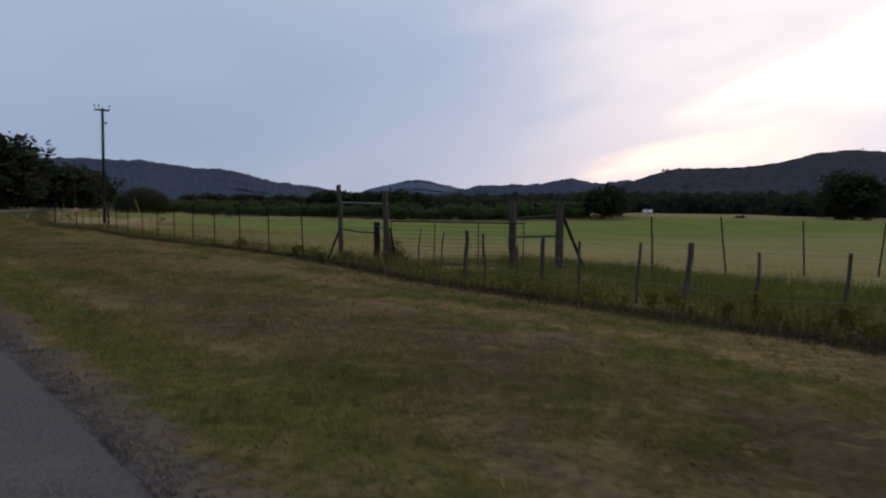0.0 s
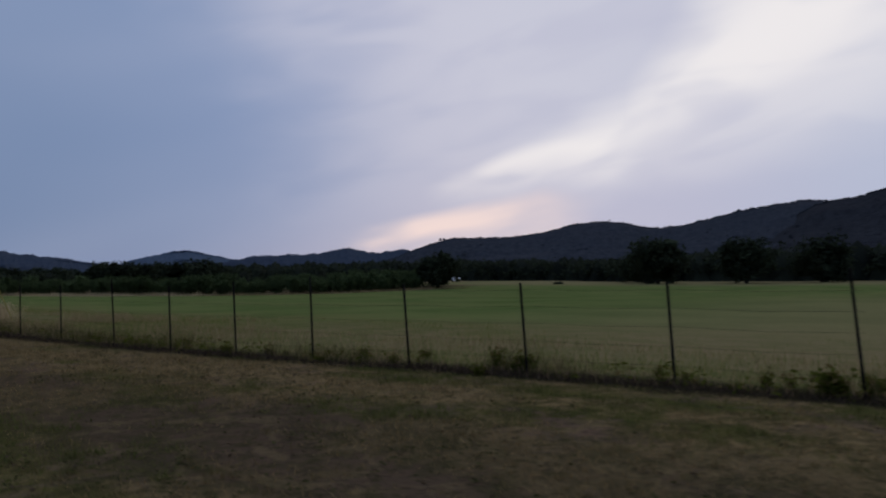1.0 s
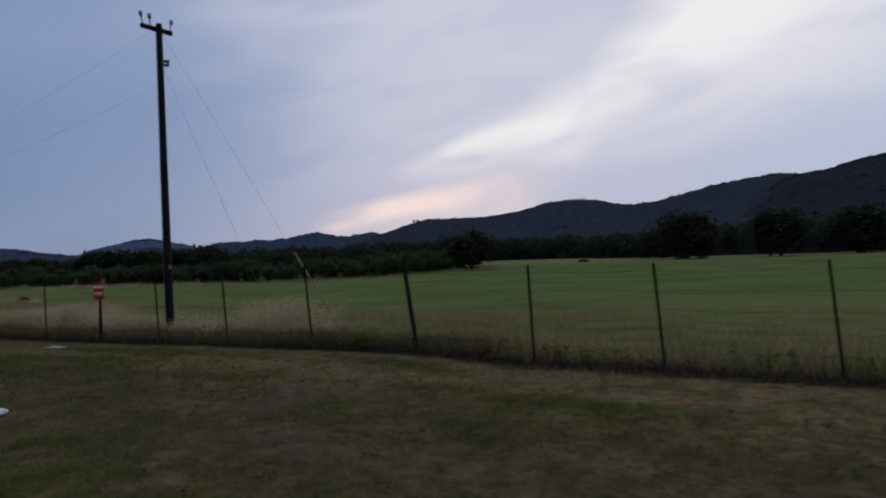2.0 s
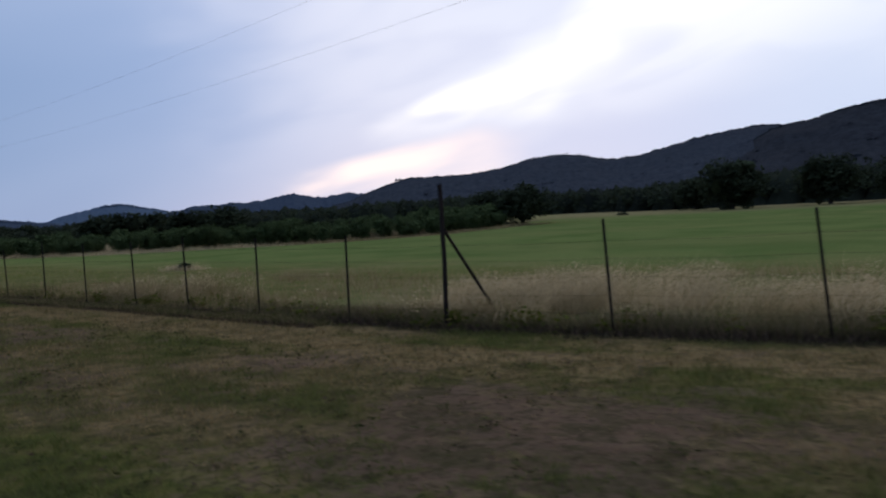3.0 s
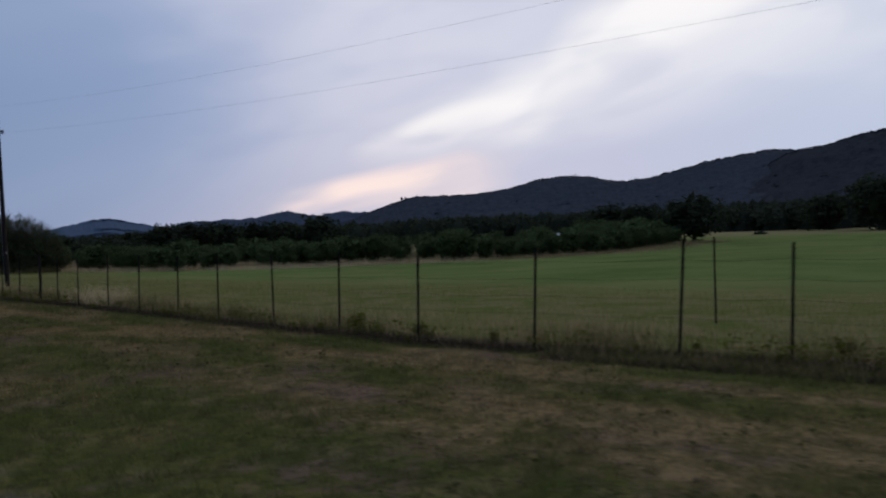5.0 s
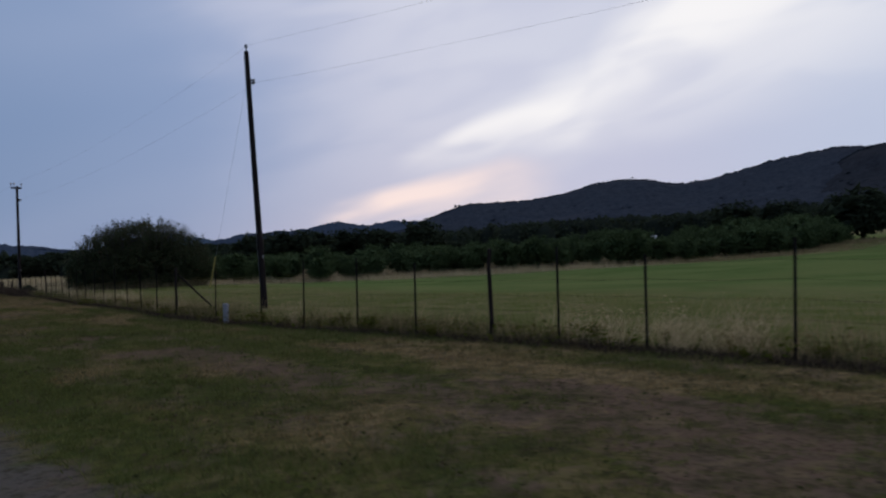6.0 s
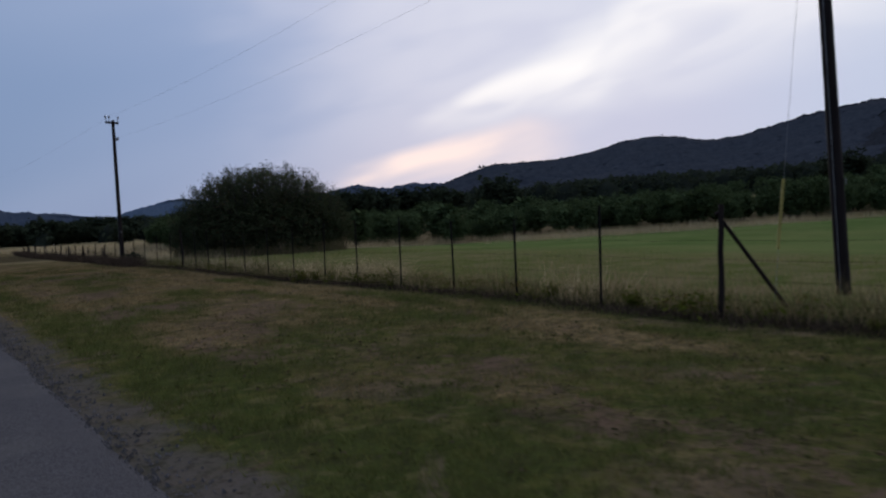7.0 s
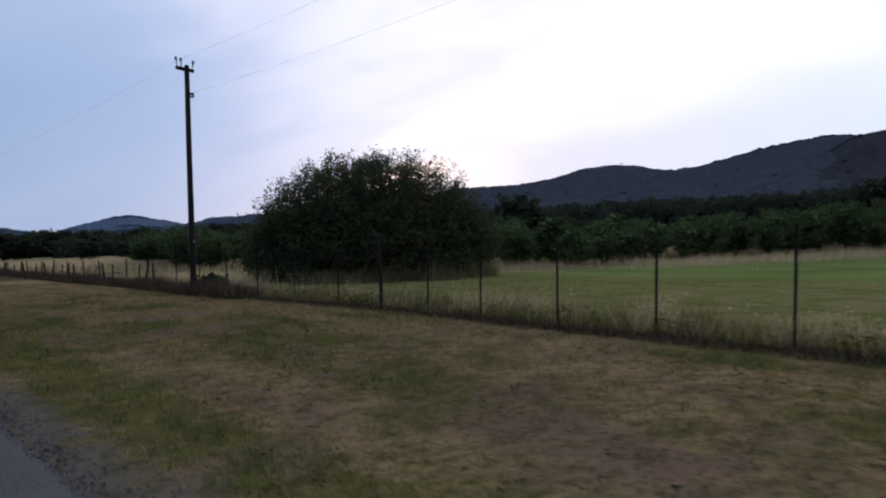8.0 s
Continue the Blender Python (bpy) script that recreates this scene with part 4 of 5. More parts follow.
def field_fence():
    ob = thing("field_fence", pose(0, 0, 0), "long wire fence of thin rusty steel posts along the verge", "fence")
    r0 = np.random.RandomState(9)
    line = []
    for y in STATIONS:
        x = float(fence_x(y))
        z = float(ground_z(x, y))
        line.append((x, y, z))
        turn = math.degrees(math.atan2(0.5, float(fence_x(y + 0.5)) - x))
        lean = float(np.interp(y, *LEANS))
        m = pose(x, y, z, r0.normal(0, 0.6), lean + r0.normal(0, 0.5), turn)
        if y in (61.7, 90.6, 130.5):
            part("corner_post", TALL if y == 61.7 else SHORT, ob, "tall dark wooden corner post" if y == 61.7 else "dark wooden brace post", m)
            fx, fy = x + (1.72 if y == 61.7 else 1.2), y - (0.14 if y == 61.7 else 0.7)
            bz = 1.62 if y == 61.7 else 1.45
            part("brace", made("brace", M_DARKWOOD, tube([(x, y, z + bz), ((x + fx) / 2, (y + fy) / 2, z + bz / 2 - 0.035), (fx, fy, float(ground_z(fx, fy)) - 0.08)],
                                                         [0.028, 0.030, 0.028], 7, 0.1, 3)), ob, "slanting wooden brace")
        elif y in (44.3, 117.4, 154.0):
            part("line_post", THICK, ob, "dark wooden line post", m)
        else:
            k = r0.randint(3)
            part("post", POSTS[3 if 48 < y < 60 else k], ob, "", m)
    for h in (0.28, 0.55, 0.82, 1.08, 1.34):
        pts = []
        for (x, y, z), (x2, y2, z2) in zip(line, line[1:]):
            pts += [(x, y, z + h), ((x + x2) / 2, (y + y2) / 2, (z + z2) / 2 + h - 0.025)]
        pts.append((line[-1][0], line[-1][1], line[-1][2] + h))
        part("wire", made("wire", M_STEEL, strand(pts, 0.0015)), ob)


field_fence()
lone = tagged(new("steel_post", POSTS[2]), "lone thin steel post standing in the pasture", "post")
lone.matrix_basis = pose(19.9, 95.3, float(ground_z(19.9, 95.3)), 1, 4, 20)


def stake_fence(name, places, label, heights, radii, seed, mat):
    """Crooked wooden stakes with loose wire between them."""
    ob = thing(name, pose(0, 0, 0), label, "fence")
    r0 = np.random.RandomState(seed)
    tops = []
    for k, (x, y) in enumerate(places):
        z = float(ground_z(x, y))
        h, r = heights[k % len(heights)], radii[k % len(radii)]
        part("stake", timber("stake", mat, h, r, seed + k, 0.004 if mat is M_STEEL else 0.009, 7), ob, "", pose(x, y, z, r0.normal(0, 3), r0.normal(0, 3), r0.rand() * 360))
        tops.append((x, y, z))
    for u in (0.35, 0.7, 1.0):
        part("wire", made("wire", M_WIRE, strand([(x, y, z + u + 0.03 * r0.normal()) for x, y, z in tops], 0.003)), ob)


stake_fence("stake_fence", [(10.27, 13.91), (10.14, 12.88), (10.15, 12.02), (10.10, 11.29), (10.2, 10.47), (10.37, 9.96), (10.3, 8.94), (10.43, 7.78), (10.41, 6.83),
                            (10.38, 5.58), (10.35, 4.33), (10.36, 3.2), (10.33, 2.1), (10.35, 0.9)],
            "old roadside fence of crooked grey cedar stakes", (1.05, 1.02, 1.10, 1.05, 0.86, 1.04, 1.02, 1.05, 1.10, 1.0, 1.06, 1.0, 1.08, 1.0),
            (0.017, 0.018, 0.043, 0.027, 0.018, 0.043, 0.027, 0.026, 0.047, 0.026, 0.028, 0.03, 0.04, 0.03), 30, M_CEDAR)
stake_fence("cross_fence", [(15.85, 11.32), (17.4, 10.2), (19.3, 9.1), (21.1, 8.0), (22.9, 6.9), (24.7, 5.8), (26.5, 4.7), (28.3, 3.6)],
            "thin steel posts of a cross fence running into the pasture", (1.45, 1.5), (0.02,), 50, M_STEEL)
stake_fence("bend_fence", [(float(fence_x(y)) + 0.2 * math.sin(y), float(y)) for y in np.arange(168.2, 214, 1.35)],
            "dark wooden stake fence in dry grass past the bend", (0.95, 1.05, 0.85, 1.1, 0.9), (0.032, 0.045, 0.036, 0.03), 70, M_DARKWOOD)


# ---- the gateway ----
def gate_posts():
    for x, y, h, r, lab in ((10.18, 17.27, 2.1, 0.062, "tall slim grey wooden post at the gateway"), (10.34, 15.28, 1.92, 0.075, "grey weathered wooden gate post"),
                            (12.94, 13.46, 1.78, 0.095, "thick grey wooden gate post"), (13.88, 12.73, 1.75, 0.10, "thick grey braced wooden gate post")):
        ob = timber("gate_post", M_CEDAR, h, r, int(x * 100), 0.012, 10)
        tagged(new("gate_post", ob), lab, "post", "gateway posts").matrix_basis = pose(x, y, float(ground_z(x, y)), -3.5 if y > 15 else 0)
    st = tagged(new("broken_post", timber("broken_post", M_DARKWOOD, 1.12, 0.085, 8, 0.008, 10)), "short dark broken wooden post in weeds", "post")
    st.matrix_basis = pose(10.75, 16.35, float(ground_z(10.75, 16.35)), -4, 2, 0)


def rail(name, a, b, r, mat, label, sag=0.0):
    mid = ((a[0] + b[0]) / 2, (a[1] + b[1]) / 2, (a[2] + b[2]) / 2 - sag)
    return tagged(new(name, made(name, mat, tube([a, mid, b], [r, r, r], 8, 0.05, 2))), label, "rail", "gateway rails")


gate_posts()
gz = float(ground_z(10.3, 16))
rail("top_rail", (10.18, 17.27, gz + 1.63), (10.34, 15.28, gz + 1.61), 0.018, M_WIRE, "pale metal pipe rail between the gateway posts")
rail("middle_rail", (10.18, 17.27, gz + 1.25), (10.34, 15.28, gz + 1.24), 0.014, M_PIPE, "thin dark pipe rail between the gateway posts")
rail("lower_rail", (10.18, 17.27, gz + 0.92), (10.75, 16.35, gz + 0.84), 0.022, M_PIPE, "sagging dark pipe rail at the gateway", 0.03)
rail("lower_rail", (10.75, 16.35, gz + 1.0), (10.34, 15.28, gz + 0.98), 0.020, M_PIPE, "short dark pipe rail by the broken post")
rail("top_rail", (12.94, 13.46, gz + 1.30), (13.88, 12.73, gz + 1.38), 0.026, M_PIPE, "dark pipe rail between the thick gate posts")
rail("lower_rail", (12.94, 13.46, gz + 0.82), (13.88, 12.73, gz + 0.87), 0.026, M_PIPE, "dark pipe rail between the thick gate posts")
rail("post_brace", (13.9, 12.7, gz + 1.45), (14.45, 12.3, gz - 0.1), 0.04, M_DARKWOOD, "slanting dark wooden brace behind the gate post")
rail("post_brace", (10.18, 17.3, gz + 0.95), (10.1, 17.95, gz - 0.1), 0.03, M_DARKWOOD, "short slanting brace at the slim post")
rail("post_brace", (10.36, 15.18, gz + 1.0), (10.44, 15.02, gz + 0.1), 0.03, M_DARKWOOD, "short slanting stick leaning on the gate post")


def field_gate(x, y, x2, y2):
    """A tubular gate: a frame, two uprights and wire mesh strands."""
    ln = math.hypot(x2 - x, y2 - y)
    ob = thing("field_gate", pose(x, y, float(ground_z(x, y)) + 0.06, 0, 0, math.degrees(math.atan2(y2 - y, x2 - x))), "closed rusty pipe and wire field gate", "gate")
    lo, hi = 0.05, 1.12
    for a, b in (((0, 0, hi), (ln, 0, hi)), ((0, 0, lo), (ln, 0, lo))):
        part("rail", made("rail", M_PIPE, tube([a, b], [0.019, 0.019], 8)), ob)
    for u in (0.0, 0.33, 0.66, 1.0):
        part("upright", made("upright", M_RUST, tube([(u * ln, 0, lo), (u * ln, 0, hi)], [0.014, 0.014], 8)), ob)
    for h in (0.12, 0.21, 0.30, 0.40, 0.50, 0.60, 0.70, 0.80, 0.90, 1.0):
        part("wire", made("wire", M_STEEL, strand([(0, 0.01, h), (ln * 0.5, 0.02, h - 0.01), (ln, 0.01, h)], 0.0032)), ob)


field_gate(10.48, 15.32, 13.05, 13.18)


# ---- utility poles and lines ----
def utility_pole(x, y, top, label, arm=0.0, lean=(0.0, 0.0)):
    z = float(ground_z(x, y))
    h = top - z
    ob = thing("utility_pole", pose(x, y, z, lean[0], lean[1], 0), label, "utility pole", "utility poles")
    part("pole", made("pole", M_POLE, tube([(0, 0, -0.5), (0, 0, 0.1), (0, 0.01, h * 0.5), (0, 0, h - 0.05), (0, 0, h)], [0.110, 0.106, 0.092, 0.078, 0.072], 14, 0.04, 4), smooth=True), ob)
    for k, zz in enumerate((h - 0.95, h - 1.05)):
        part("bracket", made("bracket", M_STEEL, box(0.16, 0, zz, 0.12, 0.05, 0.06, 0.01)), ob)
    part("insulator", made("insulator", M_CERAMIC, tube([(0.24, 0, h - 1.06), (0.24, 0, h - 1.0), (0.24, 0, h - 0.96), (0.24, 0, h - 0.9)], [0.03, 0.05, 0.035, 0.045], 10)), ob)
    if arm:
        part("cross_arm", made("cross_arm", M_POLE, box(0, 0.1, h - 0.12, arm, 0.09, 0.11, 0.01)), ob)
        for u in (-0.45, -0.2, 0.45):
            part("insulator", made("insulator", M_CERAMIC, tube([(u * arm, 0.1, h - 0.06), (u * arm * 1.06, 0.1, h + 0.1), (u * arm * 1.1, 0.1, h + 0.16), (u * arm * 1.12, 0.1, h + 0.24)], [0.015, 0.02, 0.055, 0.04], 10)), ob)
    else:
        part("insulator", made("insulator", M_CERAMIC, tube([(0, 0, h), (0, 0, h + 0.1), (0, 0, h + 0.14), (0, 0, h + 0.24)], [0.02, 0.025, 0.06, 0.04], 10)), ob)
    part("ground_wire", made("ground_wire", M_WIRE, strand([(-0.13, 0.03, 0.05), (-0.112, 0.03, h * 0.5), (-0.09, 0.03, h - 0.2)], 0.006)), ob)
    part("number_tag", made("number_tag", M_WIRE, box(-0.04, -0.122, 1.75, 0.07, 0.012, 0.10)), ob, "small metal tag")
    return ob


utility_pole(12.95, 53.21, 8.0, "dark creosoted utility pole standing in dry grass", 0.95, (-0.9, -0.5))
utility_pole(27.06, 129.23, 8.62, "dark leaning utility pole behind the fence", 0.0, (-1.1, -0.7))
utility_pole(38.0, 164.65, 7.75, "dark utility pole with insulators by the bend", 0.75, (0.75, 0.45))


def power_line(a, b, sag, name="power_line", r=0.0022):
    u = np.linspace(0, 1, 25)[:, None]
    p = np.array(a) * (1 - u) + np.array(b) * u
    p[:, 2] -= sag * 4 * u[:, 0] * (1 - u[:, 0])
    tagged(new(name, made(name, M_WIRE, strand(p, r, 5))), "thin overhead wire between utility poles", "wire", "overhead wires")


power_line((12.93, 53.25, 8.0), (27.02, 129.3, 8.85), 1.7)
power_line((13.15, 53.25, 6.6), (27.25, 129.3, 7.6), 1.4)
power_line((27.02, 129.3, 8.85), (38.0, 164.65, 8.0), 0.5)
power_line((27.25, 129.3, 7.6), (38.2, 164.65, 6.8), 0.5)
power_line((38.0, 164.65, 8.0), (62, 240, 9.0), 0.9)


def guy(name, top, foot, g0, g1, label):
    """A stay wire with a plastic guard round its lower end."""
    ob = thing(name, pose(*foot), label, "guy wire", "guy wires")
    t = np.array(top) - foot
    part("wire", made("wire", M_WIRE, strand([(0, 0, -0.1), t * 0.5, t], 0.0028, 5)), ob)
    if g1:
        n = np.linalg.norm(t)
        part("guard", made("guard", M_YELLOW, tube([t * (g0 / n), t * (g1 / n)], [0.02, 0.02], 8)), ob, "faded yellow plastic guard")


guy("guy_wire", (12.93, 53.25, 7.7), (14.3, 48.6, float(ground_z(14.3, 48.6))), 0.15, 2.3, "stay wire with yellow guard on the utility pole")
guy("guy_wire", (12.93, 53.25, 6.8), (14.6, 51.0, float(ground_z(14.6, 51.0))), 0, 0, "thin stay wire of the utility pole")
guy("guy_wire", (27.02, 129.3, 8.3), (25.15, 129.95, float(ground_z(25.15, 129.95))), 0.9, 1.9, "stay wire with bright yellow guard by the fence")


# ---- small things on the verge ----
def marker_sign(x, y):
    ob = thing("marker_sign", pose(x, y, float(ground_z(x, y)), 0, 0, -62), "small red and white warning sign on a dark post", "sign")
    part("post", timber("post", M_DARKWOOD, 1.46, 0.032, 3, 0.004, 8), ob)
    board = part("board", made("board", M_RED, box(0, -0.05, 1.22, 0.26, 0.02, 0.42, 0.006)), ob, "red painted board")
    for z, h, w in ((1.325, 0.07, 0.25), (1.175, 0.04, 0.22), (1.13, 0.015, 0.19)):
        part("lettering_bar", made("lettering_bar", M_PALE, box(0, -0.0635, z, w, 0.005, h)), board)
    part("cap", made("cap", M_PIPE, box(0, 0, 1.47, 0.08, 0.08, 0.05, 0.01)), ob)


marker_sign(11.3, 53.7)


def slab(x, y):
    ob = new("slab", made("slab", M_CONCRETE, box(0, 0, 0.0, 0.26, 0.42, 0.03, 0.008)))
    ob.matrix_basis = pose(x, y, float(ground_z(x, y)) + 0.035, 1, -2, 8)
    tagged(ob, "flat pale slab lying in the mown grass", "slab")


slab(9.72, 52.95)


def pedestal(x, y, h, w, label):
    ob = thing("cable_pedestal", pose(x, y, float(ground_z(x, y)), 0, 3, 20), label, "pedestal", "cable pedestals")
    body = part("body", made("body", M_PEDESTAL, box(0, 0, h / 2 - 0.1, w, w * 0.8, h + 0.1, 0.03)), ob)
    part("cap", made("cap", M_PEDESTAL, box(0, 0, h - 0.01, w * 1.14, w * 0.94, 0.09, 0.03)), ob)
    part("latch", made("latch", M_PIPE, box(0, -w * 0.42, h * 0.6, 0.04, 0.02, 0.05)), body, "dark latch")


pedestal(23.25, 126.85, 0.52, 0.15, "white plastic cable pedestal beside the fence")
pedestal(14.35, 91.5, 0.42, 0.17, "short white plastic cable pedestal in the grass")


def litter(x, y, s, seed):
    r0 = np.random.RandomState(seed)
    v, f = tube([(0, 0, 0.0), (0.01, 0, s * 0.2), (0, 0.01, s * 0.42), (0.01, 0, s * 0.5)], [s * 0.45, s * 0.6, s * 0.4, s * 0.1], 7, 0.7, seed)
    ob = new("crumpled_paper", mesh_from("crumpled_paper", v, f, M_LITTER))
    ob.matrix_basis = pose(x, y, float(ground_z(x, y)) + 0.02, 0, 0, r0.rand() * 360)
    tagged(ob, "scrap of crumpled white paper on the grass", "litter", "litter")


litter(4.78, 45.7, 0.12, 1)
litter(6.2, 127.6, 0.05, 2)


def brush_pile(x, y, w, h, seed, label):
    r0 = np.random.RandomState(seed)
    ob = thing("brush_pile", pose(x, y, float(ground_z(x, y))), label, "brush", "")
    sticks = []
    for k in range(40):
        a, q = r0.rand() * 6.28, r0.rand()
        p = np.array([math.cos(a) * w * 0.5 * q, math.sin(a) * w * 0.35 * q, h * 0.5 * (1 - q * 0.6) * r0.rand()])
        d = r0.normal(0, 1, 3) * (0.6, 0.6, 0.3) * w * 0.18
        sticks.append(tube([p - d, p + d * 0.1 + (0, 0, 0.05), p + d], [0.03, 0.025, 0.01], 4, 0, k))
    part("branches", made("branches", M_BARK, *sticks), ob)
    d = r0.normal(0, 1, (60, 3))
    d /= np.linalg.norm(d, axis=1)[:, None]
    c = d * (w * 0.42, w * 0.3, h * 0.45) * (0.4 + 0.6 * r0.rand(60, 1)) + (0, 0, h * 0.42)
    c[:, 2] = np.abs(c[:, 2])
    v, f = leaf_cards(c, 0.16, 12, 0.14, r0)
    part("leaves", mesh_from("leaves", v, f, M_LEAF_DARK), ob)


brush_pile(192.4, 109, 5.0, 0.8, 5, "dark heap of cut brush out in the pasture")
brush_pile(197, 84, 5.0, 1.3, 8, "low dark brush under the oak")
brush_pile(26.95, 85.45, 0.28, 0.16, 6, "small dark clump of brush in pale dry grass")


brush_pile(38.35, 164.1, 0.8, 0.5, 9, "dark brush grown up round the foot of the pole")


def trailer(x, y, turn):
    ob = thing("stock_trailer", pose(x, y, float(ground_z(x, y)), 0, 0, turn) @ Matrix.Scale(0.65, 4), "white enclosed trailer parked under far trees", "trailer")
    part("body", made("body", M_WHITE, box(0, 0, 1.35, 5.2, 2.1, 1.9, 0.15)), ob)
    part("nose", made("nose", M_WHITE, box(-2.9, 0, 1.2, 0.7, 1.7, 1.4, 0.25)), ob)
    part("window", made("window", M_PIPE, box(-0.6, -1.06, 1.6, 1.4, 0.03, 0.5)), ob, "dark window opening")
    for u in (-0.5, 0.5):
        for s in (-1, 1):
            part("wheel", made("wheel", M_PIPE, tube([(u, s * 0.95, 0.36), (u, s * 1.12, 0.36)], [0.36, 0.36], 14)), ob, "black rubber wheel")


trailer(245, 178, -35)


def shed(x, y, turn):
    ob = thing("shed", pose(x, y, float(ground_z(x, y)), 0, 0, turn) @ Matrix.Scale(0.62, 4), "small pale metal shed far down the road", "shed")
    part("wall", made("wall", M_WHITE, box(0, 0, 1.2, 4.5, 3.5, 2.5)), ob)
    v = np.array([(-2.5, -2, 2.4), (2.5, -2, 2.4), (2.5, 0, 3.3), (-2.5, 0, 3.3), (-2.5, 2, 2.4), (2.5, 2, 2.4),
                  (-2.5, -2, 2.5), (2.5, -2, 2.5), (2.5, 0, 3.4), (-2.5, 0, 3.4), (-2.5, 2, 2.5), (2.5, 2, 2.5)])
    f = [(3, 2, 1, 0), (4, 5, 2, 3), (6, 7, 8, 9), (9, 8, 11, 10), (0, 1, 7, 6), (5, 4, 10, 11), (1, 2, 8, 7), (2, 5, 11, 8), (3, 0, 6, 9), (4, 3, 9, 10)]
    part("roof", mesh_from("roof", v, np.array(f), M_WIRE), ob)
    part("door", made("door", M_PIPE, box(0, -1.76, 1.0, 1.2, 0.04, 2.0)), ob)


shed(172, 415, 25)


# ---- weeds and grasses ----
def weed_mesh(seed, h, w):
    r0 = np.random.RandomState(seed)
    stems, cen = [], []
    for k in range(9):
        a, q = r0.rand() * 6.28, w * (0.2 + 0.8 * r0.rand())
        tip = np.array([math.cos(a) * q, math.sin(a) * q, h * (0.5 + 0.5 * r0.rand())])
        stems.append(tube([(0.02 * math.cos(a), 0.02 * math.sin(a), -0.03), tip * (0.4, 0.4, 0.6), tip], [0.006, 0.004, 0.002], 4, 0, k))
        for u in (0.35, 0.5, 0.65, 0.8, 0.95):
            cen.append(tip * (u, u, u ** 0.8))
    v, f = leaf_cards(np.array(cen), 0.05, 9, 0.06, r0)
    return made("stems", M_WEED, *stems), mesh_from("leaves", v, f, M_WEED)


WEEDS = [weed_mesh(90 + i, 0.34 + 0.07 * i, 0.26 + 0.03 * i) for i in range(5)]
rw = np.random.RandomState(15)


def weed(x, y, s):
    ob = thing("weed", pose(x, y, float(ground_z(x, y)), 0, 0, rw.rand() * 360) @ Matrix.Scale(s, 4), "leafy green weed growing along the fence line", "weed", "weeds along the fence")
    st, lv = WEEDS[rw.randint(5)]
    part("stems", st, ob)
    part("leaves", lv, ob)


for k in range(210):
    y = rw.uniform(17, 160)
    if not 47 < y < 60:
        weed(float(fence_x(y)) + rw.normal(0.25, 0.3), y, 0.25 + 0.42 * rw.rand() ** 2)
for k in range(38):
    y = rw.uniform(0, 17.5)
    weed(float(np.interp(y, (0, 12, 17.5), (9.7, 9.9, 10.4))) + abs(rw.normal(0, 0.45)), y, 0.3 + 0.45 * rw.rand())
for x, y, s in ((10.4, 24.3, 0.9), (10.2, 19.9, 1.0), (10.9, 16.0, 1.1), (10.6, 15.1, 1.3), (10.3, 17.0, 1.0), (10.0, 5.2, 0.8), (9.9, 5.7, 0.7), (10.1, 4.2, 0.8)):
    weed(x, y, s)


def blades(name, x, y, h, w, mat, label, seed, lean=0.35, tone=None, wind=0.0):
    """Grass as one mass of thin three-cornered blades."""
    r0 = np.random.RandomState(seed)
    n = len(x)
    z = ground_z(x, y)
    a = r0.rand(n) * 6.28
    hh = h * (0.5 + 0.8 * r0.rand(n)) * (0.55 + 0.9 * lattice(x / 0.9 + 40, y / 1.3, seed))
    c, s = np.cos(a) * w / 2, np.sin(a) * w / 2
    l1, l2 = r0.normal(0, lean, n) * hh, (r0.normal(0, lean, n) + wind) * hh
    v = np.stack([np.stack([x - c, y - s, z - 0.01], -1), np.stack([x + c, y + s, z - 0.01], -1), np.stack([x + l1, y + l2, z + hh], -1)], 1)
    me = mesh_from(name, v.reshape(-1, 3), np.arange(n * 3).reshape(n, 3), mat)
    if tone is not None:
        at = me.attributes.new("tone", "FLOAT", "POINT")
        at.data.foreach_set("value", np.repeat(tone, 3).astype(np.float32))
    tagged(new(name, me), label, "grass", kind="stuff")


def seed_heads(name, x, y, h, label, seed):
    """Soft drooping heads, one to every third blade, as one mass of small flecks."""
    r0 = np.random.RandomState(seed)
    x, y = x[::3], y[::3]
    top = h * (0.45 + 0.6 * r0.rand(len(x))) * (0.55 + 0.9 * lattice(x / 0.9 + 40, y / 1.3, 3))
    c = np.stack([x + r0.normal(0, 0.1, len(x)), y - 0.45 * top + r0.normal(0, 0.1, len(x)), ground_z(x, y) + top], -1)
    v, f = leaf_cards(c, 0.022, 6, 0.075, r0, 0.5)
    tagged(new(name, mesh_from(name, v, f, M_DRY)), label, "grass", kind="stuff")


rg = np.random.RandomState(21)


def patchy(n, y0, y1, d0, d1, power=1.0, cut=0.45, freq=0.35, base="fence"):
    """Random spots along the fence (or the lane), thicker in patches."""
    y = rg.uniform(y0, y1, n)
    d = d0 + (d1 - d0) * rg.rand(n) ** power
    if base == "fence":
        x = fence_x(y) + d
    else:
        x, y = lane_point(y, d)
    k = np.sin(x * freq * 1.7 + 3 * np.sin(y * freq * 0.6)) * np.sin(y * freq + 2 * np.sin(x * freq * 0.8)) * 0.5 + 0.5
    keep = rg.rand(n) < np.clip((k - cut) * 2.2 + 0.5, 0.06, 1)
    return x[keep], y[keep]


